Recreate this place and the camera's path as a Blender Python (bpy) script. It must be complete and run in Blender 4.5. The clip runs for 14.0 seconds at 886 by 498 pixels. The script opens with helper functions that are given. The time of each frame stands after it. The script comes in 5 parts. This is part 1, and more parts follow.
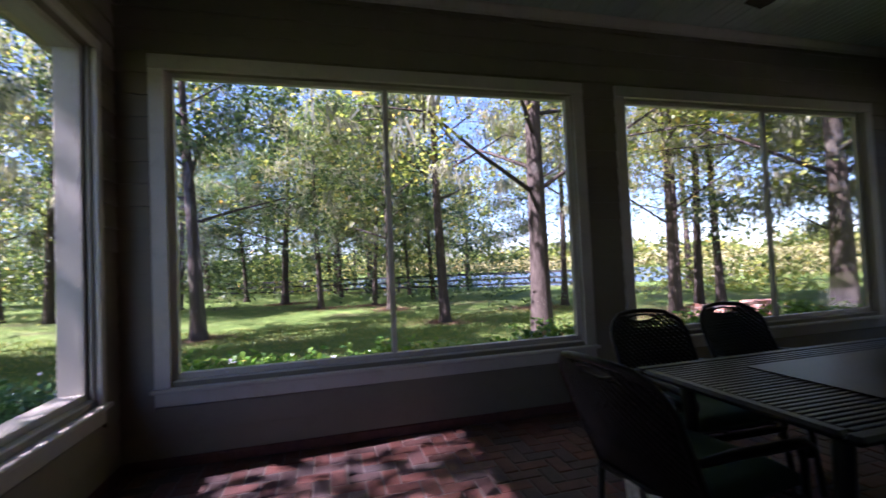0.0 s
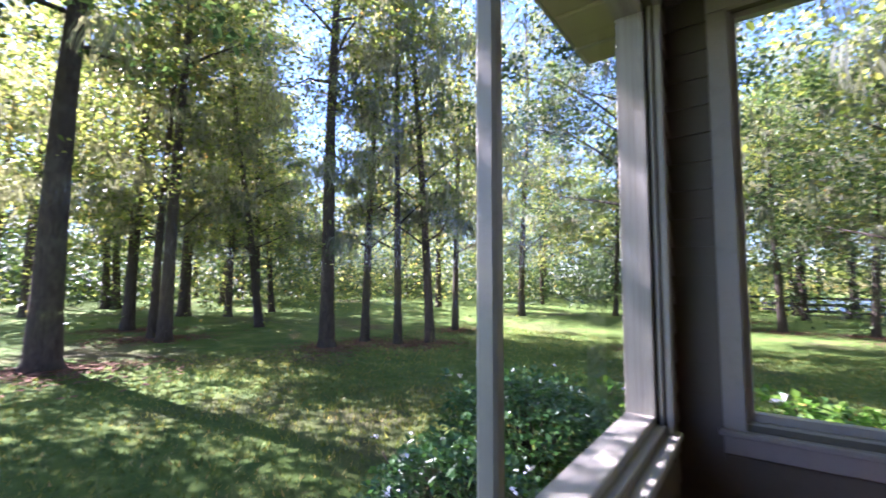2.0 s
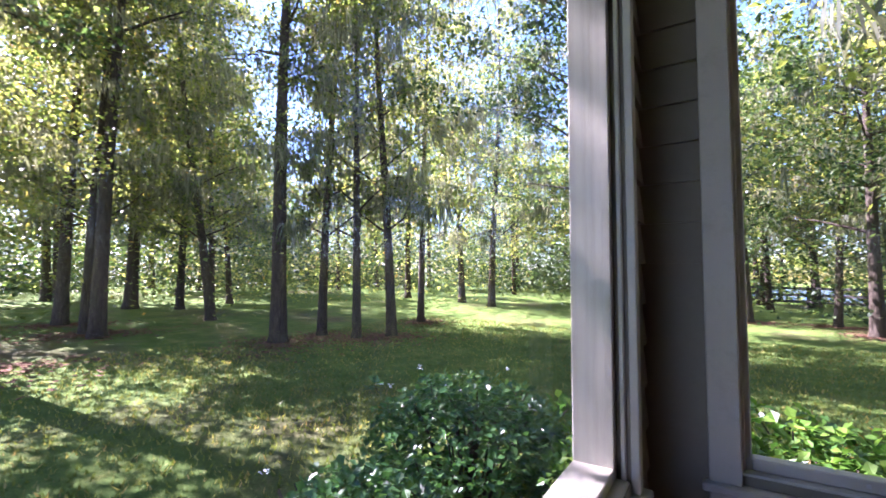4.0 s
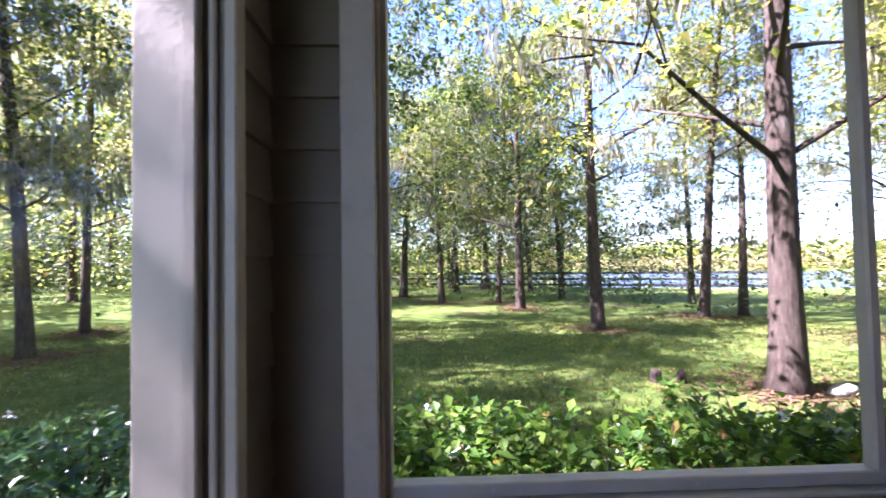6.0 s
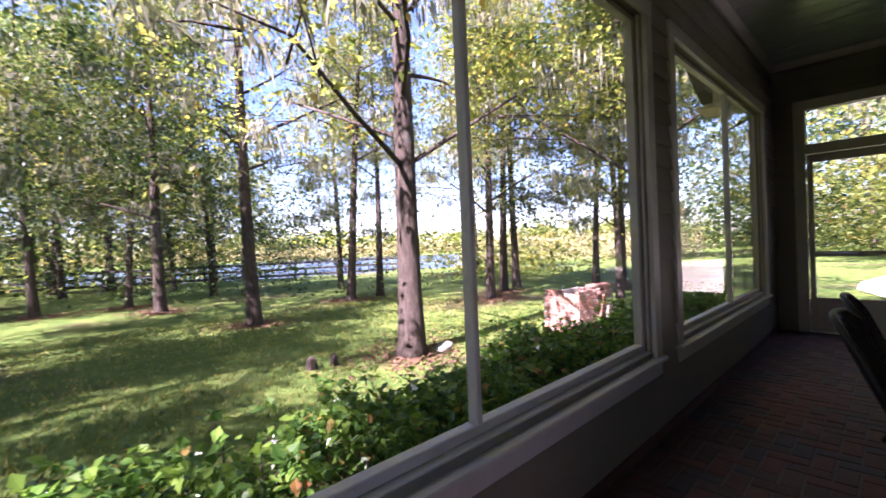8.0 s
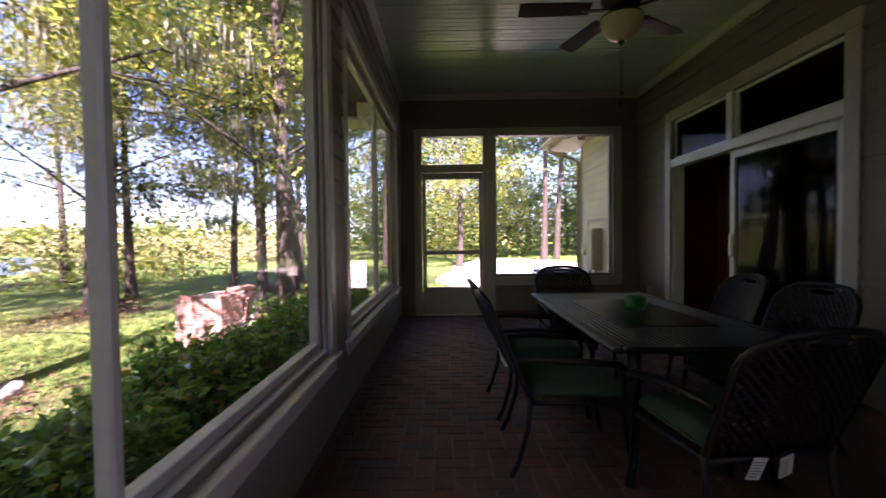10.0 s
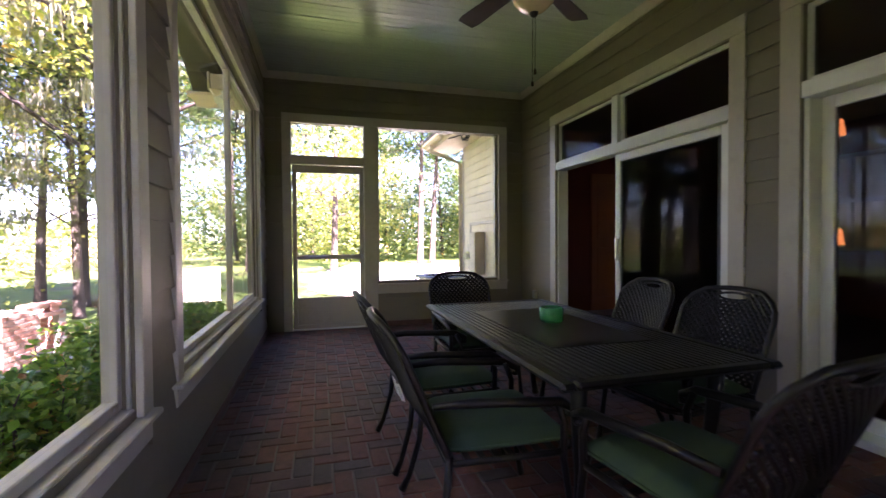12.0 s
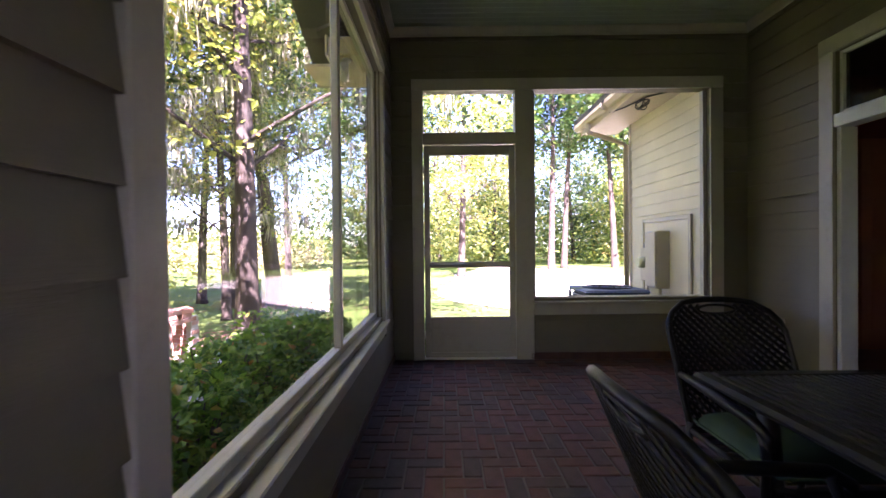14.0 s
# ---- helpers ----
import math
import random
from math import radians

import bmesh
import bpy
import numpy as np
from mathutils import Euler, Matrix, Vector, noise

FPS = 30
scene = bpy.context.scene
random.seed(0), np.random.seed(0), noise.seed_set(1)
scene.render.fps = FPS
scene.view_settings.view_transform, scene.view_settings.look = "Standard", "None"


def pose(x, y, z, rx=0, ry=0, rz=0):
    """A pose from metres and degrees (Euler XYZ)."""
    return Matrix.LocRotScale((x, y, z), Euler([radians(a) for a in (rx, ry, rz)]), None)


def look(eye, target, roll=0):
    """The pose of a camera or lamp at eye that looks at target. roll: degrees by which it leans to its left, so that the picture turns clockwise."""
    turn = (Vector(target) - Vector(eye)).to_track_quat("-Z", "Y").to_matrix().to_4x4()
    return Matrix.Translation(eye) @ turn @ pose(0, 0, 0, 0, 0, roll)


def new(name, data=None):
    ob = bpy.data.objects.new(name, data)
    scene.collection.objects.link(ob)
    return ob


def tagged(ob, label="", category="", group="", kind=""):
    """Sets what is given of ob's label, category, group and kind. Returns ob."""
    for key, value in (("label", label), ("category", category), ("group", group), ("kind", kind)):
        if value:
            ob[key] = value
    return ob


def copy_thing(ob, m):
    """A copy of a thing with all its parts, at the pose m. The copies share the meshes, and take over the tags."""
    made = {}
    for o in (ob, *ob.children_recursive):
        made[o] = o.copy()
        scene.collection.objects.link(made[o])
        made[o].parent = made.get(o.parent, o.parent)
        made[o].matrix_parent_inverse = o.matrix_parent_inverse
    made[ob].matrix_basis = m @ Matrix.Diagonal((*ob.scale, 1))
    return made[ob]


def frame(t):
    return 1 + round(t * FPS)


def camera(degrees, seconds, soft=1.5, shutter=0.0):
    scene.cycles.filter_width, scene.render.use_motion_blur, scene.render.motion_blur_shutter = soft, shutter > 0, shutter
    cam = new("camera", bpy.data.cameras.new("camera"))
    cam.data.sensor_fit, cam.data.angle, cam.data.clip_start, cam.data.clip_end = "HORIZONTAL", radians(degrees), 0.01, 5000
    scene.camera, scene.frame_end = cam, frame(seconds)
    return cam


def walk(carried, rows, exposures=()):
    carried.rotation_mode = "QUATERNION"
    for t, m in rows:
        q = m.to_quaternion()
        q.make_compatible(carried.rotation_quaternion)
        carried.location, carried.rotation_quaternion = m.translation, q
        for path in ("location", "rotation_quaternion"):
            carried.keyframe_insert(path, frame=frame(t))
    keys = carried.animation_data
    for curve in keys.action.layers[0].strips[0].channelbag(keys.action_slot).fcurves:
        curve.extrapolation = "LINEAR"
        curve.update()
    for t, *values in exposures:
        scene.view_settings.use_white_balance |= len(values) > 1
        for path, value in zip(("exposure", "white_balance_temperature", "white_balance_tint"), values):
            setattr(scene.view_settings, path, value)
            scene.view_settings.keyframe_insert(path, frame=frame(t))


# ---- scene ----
cam = camera(90.4, 14.0, shutter=0.3)
PATH = [
    (0, (1.352, -3.376, 1.278), (1.864, -1.444, 1.347), -2.6),
    (0.5, (1.037, -3.226, 1.203), (1.167, -1.233, 1.311), -2.4),
    (1, (0.77, -3.086, 1.206), (0.479, -1.112, 1.337), -1.7),
    (1.5, (0.566, -2.906, 1.23), (-0.211, -1.069, 1.375), -0.7),
    (2, (0.401, -2.701, 1.255), (-0.767, -1.084, 1.409), 0.2),
    (2.2, (0.344, -2.623, 1.263), (-0.912, -1.073, 1.41), 0.6),
    (4.3, (0.277, -1.796, 1.26), (-0.693, -0.05, 1.351), -0.0),
    (4.5, (0.272, -1.748, 1.262), (-0.57, 0.064, 1.347), -0.3),
    (5, (0.316, -1.598, 1.248), (-0.215, 0.329, 1.32), -0.8),
    (5.5, (0.402, -1.4, 1.25), (0.179, 0.586, 1.317), -1.0),
    (6, (0.466, -1.287, 1.273), (0.527, 0.712, 1.335), -1.0),
    (6.5, (0.512, -1.143, 1.218), (0.911, 0.816, 1.275), -1.3),
    (7, (0.540, -1.101, 1.164), (1.320, 0.740, 1.203), -0.2),
    (7.5, (0.522, -1.117, 1.306), (1.648, 0.535, 1.296), -2.5),
    (8, (0.58, -1.087, 1.318), (1.977, 0.344, 1.29), -2.4),
    (8.5, (0.675, -1.008, 1.323), (2.278, 0.189, 1.287), -2.2),
    (9, (0.741, -0.875, 1.298), (2.53, 0.017, 1.25), -1.6),
    (9.2, (0.766, -0.807, 1.281), (2.627, -0.075, 1.23), -1.3),
    (11.3, (1.186, -0.692, 1.206), (3.078, -1.339, 1.152), -0.7),
    (11.5, (1.285, -0.691, 1.207), (3.178, -1.334, 1.155), -0.6),
    (12, (1.531, -0.687, 1.207), (3.456, -1.228, 1.166), -0.4),
    (12.5, (1.858, -0.646, 1.197), (3.833, -0.957, 1.179), -0.8),
    (13, (2.235, -0.581, 1.181), (4.231, -0.699, 1.162), -0.7),
    (13.5, (2.669, -0.54, 1.169), (4.669, -0.559, 1.161), -0.5),
    (14, (3.154, -0.553, 1.195), (5.154, -0.546, 1.176), -0.6),
]
walk(cam, [(t, look(eye, target, roll)) for t, eye, target, roll in PATH], [
    (0.0, 2.95, 5350, 46), (1.0, 3.05, 5500, 46), (2.0, 3.5, 5350, 40), (4.5, 3.65, 5500, 44), (7.5, 3.35, 5650, 50),
    (9.0, 3.05, 5850, 56), (11.5, 4.25, 5900, 58), (12.5, 4.85, 5750, 60), (14.0, 4.25, 5700, 60)])

# ---- sky, sun, exposure ----
SUN_EL, SUN_AZ = 45.5, 264.0          # height, and compass bearing with +y as north
world = bpy.data.worlds.new("sky")
scene.world = world
world.use_nodes = True
wn, wl = world.node_tree.nodes, world.node_tree.links
sky = wn.new("ShaderNodeTexSky")
sky.sky_type, sky.sun_disc = "NISHITA", False
sky.sun_elevation, sky.sun_rotation = radians(SUN_EL), radians(SUN_AZ)
sky.air_density, sky.dust_density, sky.ozone_density = 1.0, 0.25, 3.5
wn["Background"].inputs["Strength"].default_value = 0.05
wl.new(sky.outputs[0], wn["Background"].inputs["Color"])
sun = new("sun", bpy.data.lights.new("sun", "SUN"))
sun.data.energy, sun.data.angle, sun.data.color = 5.0, radians(0.5), (1.0, 0.94, 0.84)
sun_from = Vector((math.sin(radians(SUN_AZ)) * math.cos(radians(SUN_EL)), math.cos(radians(SUN_AZ)) * math.cos(radians(SUN_EL)), math.sin(radians(SUN_EL))))
sun.matrix_basis = look(sun_from * 60, (0, 0, 0))

# ---- plan, in metres ----
LX, WY, CEIL, GROUND = 7.72, -3.70, 3.42, -0.65   # porch length, south wall, ceiling, lawn


def ground_z(x, y):
    """Height of the lawn: level by the lake, rising to the woods in the west, sunk under the lake."""
    z = GROUND + min(1.2, 0.03 * max(0.0, -0.85 * x + 0.3 * y - 6.0))
    a, b = (x - 30) * 0.47 + (y - 56) * 0.88, (x - 30) * 0.88 - (y - 56) * 0.47
    d = math.hypot(a / 27.0, b / 31.0)
    k = max(0.0, min(1.0, (1.16 - d) / 0.3))
    z -= 2.6 * k * k * (3 - 2 * k)
    return z + 0.03 * noise.noise(Vector((x * 0.25, y * 0.25, 0)))


# ---- materials ----
def material(name, rough=0.6, metal=0.0, spec=0.5):
    m = bpy.data.materials.new(name)
    m.use_nodes = True
    b = m.node_tree.nodes["Principled BSDF"]
    b.inputs["Roughness"].default_value, b.inputs["Metallic"].default_value = rough, metal
    b.inputs["Specular IOR Level"].default_value = spec
    return m, m.node_tree.nodes, m.node_tree.links, b


def ramp(n, l, fac, stops):
    r = n.new("ShaderNodeValToRGB")
    e = r.color_ramp.elements
    while len(e) < len(stops):
        e.new(0.5)
    for el, (p, c) in zip(e, stops):
        el.position, el.color = p, (*c, 1)
    l.new(fac, r.inputs[0])
    return r.outputs[0]


def noise_tex(n, l, scale, detail=4, rough=0.6, coords="Object", stretch=(1, 1, 1)):
    c = n.new("ShaderNodeTexCoord")
    mp = n.new("ShaderNodeMapping")
    mp.inputs["Scale"].default_value = stretch
    l.new(c.outputs[coords], mp.inputs[0])
    t = n.new("ShaderNodeTexNoise")
    t.inputs["Scale"].default_value, t.inputs["Detail"].default_value, t.inputs["Roughness"].default_value = scale, detail, rough
    l.new(mp.outputs[0], t.inputs["Vector"])
    return t.outputs["Fac"]


def mix(n, l, fac, a, b, mode="MIX"):
    m = n.new("ShaderNodeMix")
    m.data_type, m.blend_type = "RGBA", mode
    for sock, v in ((m.inputs[0], fac), (m.inputs[6], a), (m.inputs[7], b)):
        if hasattr(v, "links"):
            l.new(v, sock)
        elif isinstance(v, tuple):
            sock.default_value = (*v, 1)
        else:
            sock.default_value = v
    return m.outputs[2]


def bump(n, l, b, fac, strength, dist):
    k = n.new("ShaderNodeBump")
    k.inputs["Strength"].default_value, k.inputs["Distance"].default_value = strength, dist
    l.new(fac, k.inputs["Height"])
    l.new(k.outputs[0], b.inputs["Normal"])


def piece_random(n, l):
    """A random number for each piece, whether it is an object of its own or an island of a joined mesh."""
    o, g = n.new("ShaderNodeObjectInfo"), n.new("ShaderNodeNewGeometry")
    a = n.new("ShaderNodeMath")
    a.operation = "ADD"
    l.new(o.outputs["Random"], a.inputs[0])
    l.new(g.outputs["Random Per Island"], a.inputs[1])
    f = n.new("ShaderNodeMath")
    f.operation = "FRACT"
    l.new(a.outputs[0], f.inputs[0])
    return f.outputs[0]


def painted(name, col, rough=0.5, vary=0.12, stretch=(1, 1, 1), grain=60, dirt=(0.5, 0.45, 0.38), dirty=0.25):
    m, n, l, b = material(name, rough)
    big = noise_tex(n, l, 1.6, 5)
    fine = noise_tex(n, l, grain, 3, stretch=stretch)
    lo, hi = tuple(c * (1 - vary) for c in col), tuple(min(1, c * (1 + vary * 0.5)) for c in col)
    base = ramp(n, l, big, ((0.3, lo), (0.7, hi)))
    spots = ramp(n, l, noise_tex(n, l, 7, 8, 0.75), ((0.52, (0, 0, 0)), (0.75, (dirty,) * 3)))
    l.new(mix(n, l, spots, base, tuple(c * d for c, d in zip(col, dirt))), b.inputs["Base Color"])
    bump(n, l, b, fine, 0.25, 0.004)
    return m


def brick_material(name, stops, rough=0.82, soot=0.5):
    m, n, l, b = material(name, rough)
    r = piece_random(n, l)
    base = ramp(n, l, r, stops)
    grain = noise_tex(n, l, 38, 6, 0.7)
    stain = ramp(n, l, noise_tex(n, l, 9, 6, 0.7), ((0.4, (1, 1, 1)), (0.72, (1 - soot,) * 3)))
    c = mix(n, l, 1.0, base, stain, "MULTIPLY")
    c = mix(n, l, 0.35, c, ramp(n, l, grain, ((0.3, (0.1, 0.05, 0.04)), (0.7, (0.42, 0.26, 0.2)))), "OVERLAY")
    l.new(c, b.inputs["Base Color"])
    bump(n, l, b, grain, 0.6, 0.006)
    return m


def leaf_material(name, stops, glow=0.45, rough=0.45):
    """Leaves: some light passes through them."""
    m, n, l, b = material(name, rough, spec=0.4)
    g = n.new("ShaderNodeNewGeometry")
    col = ramp(n, l, g.outputs["Random Per Island"], stops)
    tone = ramp(n, l, noise_tex(n, l, 0.35, 3), ((0.3, (0.5, 0.55, 0.5)), (0.7, (1.4, 1.35, 1.1))))
    col = mix(n, l, 1.0, col, tone, "MULTIPLY")
    l.new(col, b.inputs["Base Color"])
    t = n.new("ShaderNodeBsdfTranslucent")
    l.new(mix(n, l, 1.0, col, (1.8, 1.8, 1.15), "MULTIPLY"), t.inputs[0])
    s = n.new("ShaderNodeMixShader")
    s.inputs[0].default_value = glow
    l.new(b.outputs[0], s.inputs[1])
    l.new(t.outputs[0], s.inputs[2])
    l.new(s.outputs[0], n["Material Output"].inputs[0])
    return m


def glass_material(name, tint=(1, 1, 1), gloss=0.06, rough=0.01):
    """A thin pane: clear, with a weak mirror that grows at grazing angles."""
    m = bpy.data.materials.new(name)
    m.use_nodes = True
    n, l = m.node_tree.nodes, m.node_tree.links
    tr, gl, s, f = n.new("ShaderNodeBsdfTransparent"), n.new("ShaderNodeBsdfGlossy"), n.new("ShaderNodeMixShader"), n.new("ShaderNodeLayerWeight")
    pw, ma = n.new("ShaderNodeMath"), n.new("ShaderNodeMath")
    pw.operation, ma.operation = "POWER", "MULTIPLY_ADD"
    pw.inputs[1].default_value, ma.inputs[1].default_value, ma.inputs[2].default_value = 5.0, 0.5, gloss
    l.new(f.outputs["Facing"], pw.inputs[0])
    l.new(pw.outputs[0], ma.inputs[0])
    tr.inputs[0].default_value = (*tint, 1)
    gl.inputs["Roughness"].default_value = rough
    l.new(ma.outputs[0], s.inputs[0])
    l.new(tr.outputs[0], s.inputs[1])
    l.new(gl.outputs[0], s.inputs[2])
    l.new(s.outputs[0], n["Material Output"].inputs[0])
    return m


def lamp_material(name, col, power):
    m = bpy.data.materials.new(name)
    m.use_nodes = True
    n, l = m.node_tree.nodes, m.node_tree.links
    e = n.new("ShaderNodeEmission")
    e.inputs[0].default_value, e.inputs[1].default_value = (*col, 1), power
    l.new(e.outputs[0], n["Material Output"].inputs[0])
    return m


# inner siding is darkened to carry the porch's shade; the outside copy stays light
SIDING = painted("shaded_siding_paint", (0.185, 0.158, 0.105), 0.55, grain=22, stretch=(1, 1, 8))
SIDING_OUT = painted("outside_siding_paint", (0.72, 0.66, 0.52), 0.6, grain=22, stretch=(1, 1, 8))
TRIM = painted("trim_paint", (0.44, 0.40, 0.325), 0.42, vary=0.08, grain=30, dirty=0.35)
WHITE = painted("white_vinyl", (0.72, 0.72, 0.69), 0.35, vary=0.06, dirty=0.2)
CEILING = painted("blue_green_ceiling_paint", (0.47, 0.54, 0.47), 0.22, vary=0.07, grain=25, dirty=0.12)
FLOOR_BRICK = brick_material("floor_brick", ((0.0, (0.125, 0.044, 0.032)), (0.3, (0.165, 0.058, 0.040)), (0.55, (0.105, 0.050, 0.042)), (0.8, (0.070, 0.052, 0.052)), (1.0, (0.19, 0.075, 0.050))), 0.7)
PIT_BRICK = brick_material("pit_brick", ((0.0, (0.34, 0.15, 0.105)), (0.4, (0.39, 0.20, 0.14)), (0.7, (0.36, 0.24, 0.19)), (1.0, (0.27, 0.115, 0.08))), 0.9, soot=0.2)
MORTAR = painted("mortar", (0.30, 0.27, 0.23), 0.95, grain=120)
FLOOR_MORTAR = painted("dirty_floor_mortar", (0.13, 0.105, 0.09), 0.95, vary=0.3, grain=120)
IRON = painted("dark_bronze_metal", (0.019, 0.017, 0.015), 0.38, vary=0.25, grain=90, dirty=0.4)
IRON.node_tree.nodes["Principled BSDF"].inputs["Metallic"].default_value = 0.55
TABLE_TOP = painted("table_slats", (0.030, 0.027, 0.025), 0.30, vary=0.2, grain=70, dirty=0.4)
TABLE_TOP.node_tree.nodes["Principled BSDF"].inputs["Metallic"].default_value = 0.4
CUSHION = painted("green_cushion_cloth", (0.030, 0.062, 0.032), 0.9, vary=0.2, grain=260)
TAG = painted("paper_tag", (0.8, 0.8, 0.8), 0.7)
PRINT = painted("print_grey", (0.25, 0.25, 0.27), 0.8)
FAN_WOOD = painted("dark_fan_wood", (0.018, 0.011, 0.008), 0.7, vary=0.3, grain=30, stretch=(1, 12, 1))
FAN_WOOD.node_tree.nodes["Principled BSDF"].inputs["Specular IOR Level"].default_value = 0.2
ROOF = painted("shingle_grey", (0.09, 0.085, 0.08), 0.9, vary=0.3, grain=80)
SOFFIT = painted("soffit_paint", (0.50, 0.42, 0.28), 0.6)
ROOM_WALL = painted("rust_red_plaster", (0.26, 0.062, 0.026), 0.7)
ROOM_DOOR = painted("orange_wood_door", (0.52, 0.17, 0.055), 0.45, vary=0.2, grain=18, stretch=(10, 10, 1))
ROOM_FLOOR = painted("room_floorboards", (0.20, 0.11, 0.06), 0.35, vary=0.3, grain=12, stretch=(1, 10, 1))
ROOM_CEIL = painted("room_ceiling_paint", (0.55, 0.42, 0.32), 0.8)
AC_GREY = painted("ac_blue_grey_metal", (0.10, 0.13, 0.22), 0.45)
BOX_GREY = painted("meter_box_metal", (0.50, 0.45, 0.35), 0.5)
METER = painted("meter_face", (0.7, 0.7, 0.5), 0.2)
WIRE = painted("wire_black", (0.03, 0.03, 0.03), 0.6)
FENCE = painted("fence_board", (0.035, 0.03, 0.028), 0.85)
STEEL = painted("brushed_steel", (0.5, 0.5, 0.5), 0.3)
STEEL.node_tree.nodes["Principled BSDF"].inputs["Metallic"].default_value = 1.0
FROST = painted("amber_glass_bowl", (0.62, 0.50, 0.30), 0.25, vary=0.2, grain=14)
GLASS = glass_material("window_glass", (0.985, 0.99, 0.985), 0.012)
DOOR_GLASS = glass_material("sliding_door_glass", (0.52, 0.54, 0.53), 0.014)
SCREEN_GLASS = glass_material("sliding_sash_glass", (0.84, 0.85, 0.82), 0.02)
EMBER = lamp_material("warm_lamp_glow", (1.0, 0.30, 0.06), 0.13)
LEAF_OAK = leaf_material("oak_leaves", ((0.0, (0.045, 0.07, 0.022)), (0.4, (0.12, 0.16, 0.045)), (0.75, (0.22, 0.245, 0.08)), (0.95, (0.31, 0.29, 0.10)), (1.0, (0.36, 0.21, 0.07))), 0.54)
LEAF_DARK = leaf_material("dark_oak_leaves", ((0.0, (0.022, 0.045, 0.022)), (0.6, (0.055, 0.095, 0.035)), (1.0, (0.14, 0.18, 0.055))), 0.38)
LEAF_YELLOW = leaf_material("yellowing_leaves", ((0.0, (0.10, 0.14, 0.035)), (0.5, (0.21, 0.24, 0.07)), (0.88, (0.31, 0.30, 0.09)), (1.0, (0.38, 0.25, 0.08))), 0.55)
LEAF_HEDGE = leaf_material("hedge_leaves", ((0.0, (0.04, 0.11, 0.024)), (0.55, (0.11, 0.22, 0.04)), (0.96, (0.21, 0.33, 0.06)), (1.0, (0.40, 0.17, 0.07))), 0.38, 0.25)
LEAF_SHRUB = leaf_material("shrub_leaves", ((0.0, (0.03, 0.085, 0.03)), (0.6, (0.062, 0.15, 0.045)), (1.0, (0.11, 0.21, 0.065))), 0.3, 0.3)
NEEDLES = leaf_material("pine_needles", ((0.0, (0.025, 0.06, 0.02)), (0.7, (0.05, 0.10, 0.03)), (1.0, (0.12, 0.14, 0.04))), 0.3)
MOSS = leaf_material("spanish_moss", ((0.0, (0.13, 0.135, 0.11)), (0.6, (0.22, 0.22, 0.18)), (1.0, (0.33, 0.32, 0.27))), 0.35, 0.9)
FLOWER = painted("white_petals", (0.85, 0.83, 0.82), 0.6)


def bark_material():
    m, n, l, b = material("tree_bark", 0.92, spec=0.2)
    f = noise_tex(n, l, 7, 8, 0.75, stretch=(3, 3, 0.6))
    big = noise_tex(n, l, 0.9, 4)
    c = ramp(n, l, f, ((0.32, (0.026, 0.019, 0.015)), (0.6, (0.085, 0.065, 0.05)), (0.85, (0.22, 0.19, 0.16))))
    c = mix(n, l, ramp(n, l, big, ((0.55, (0, 0, 0)), (0.75, (0.4,) * 3))), c, (0.22, 0.22, 0.18))
    l.new(c, b.inputs["Base Color"])
    bump(n, l, b, f, 0.9, 0.05)
    return m


def lawn_material():
    m, n, l, b = material("lawn_grass", 0.9, spec=0.15)
    big, mid, fine = noise_tex(n, l, 0.18, 5), noise_tex(n, l, 1.6, 6, 0.7), noise_tex(n, l, 28, 5, 0.8)
    c = ramp(n, l, mid, ((0.3, (0.058, 0.115, 0.02)), (0.55, (0.125, 0.18, 0.035)), (0.75, (0.26, 0.255, 0.07))))
    leaf_litter = ramp(n, l, big, ((0.54, (0, 0, 0)), (0.66, (0.75,) * 3)))
    c = mix(n, l, leaf_litter, c, ramp(n, l, fine, ((0.35, (0.075, 0.048, 0.03)), (0.7, (0.16, 0.115, 0.07)))))
    c = mix(n, l, 0.5, c, ramp(n, l, fine, ((0.3, (0.25,) * 3), (0.7, (0.75,) * 3))), "OVERLAY")
    l.new(c, b.inputs["Base Color"])
    bump(n, l, b, fine, 1.0, 0.06)
    return m


def litter_material():
    m, n, l, b = material("leaf_litter", 0.95, spec=0.1)
    f = noise_tex(n, l, 22, 7, 0.8)
    l.new(ramp(n, l, f, ((0.3, (0.07, 0.04, 0.025)), (0.55, (0.22, 0.125, 0.08)), (0.75, (0.38, 0.25, 0.17)))), b.inputs["Base Color"])
    bump(n, l, b, f, 1.0, 0.05)
    return m


def water_material():
    m, n, l, b = material("lake_water", 0.22, spec=0.8)
    b.inputs["Base Color"].default_value = (0.03, 0.05, 0.07, 1)
    bump(n, l, b, noise_tex(n, l, 0.8, 4, stretch=(1, 2.5, 1)), 0.7, 0.25)
    return m


SAND = painted("pale_sand", (0.56, 0.50, 0.38), 0.95, vary=0.25, grain=40)
GRASS = leaf_material("grass_blades", ((0.0, (0.07, 0.105, 0.02)), (0.6, (0.16, 0.19, 0.04)), (0.88, (0.29, 0.27, 0.09)), (1.0, (0.36, 0.25, 0.11))), 0.35, 0.6)
BARK, LAWN, LITTER, WATER = bark_material(), lawn_material(), litter_material(), water_material()
MARSH = leaf_material("marsh_grass", ((0.0, (0.17, 0.16, 0.075)), (0.6, (0.25, 0.225, 0.11)), (1.0, (0.33, 0.29, 0.17))), 0.3, 0.8)


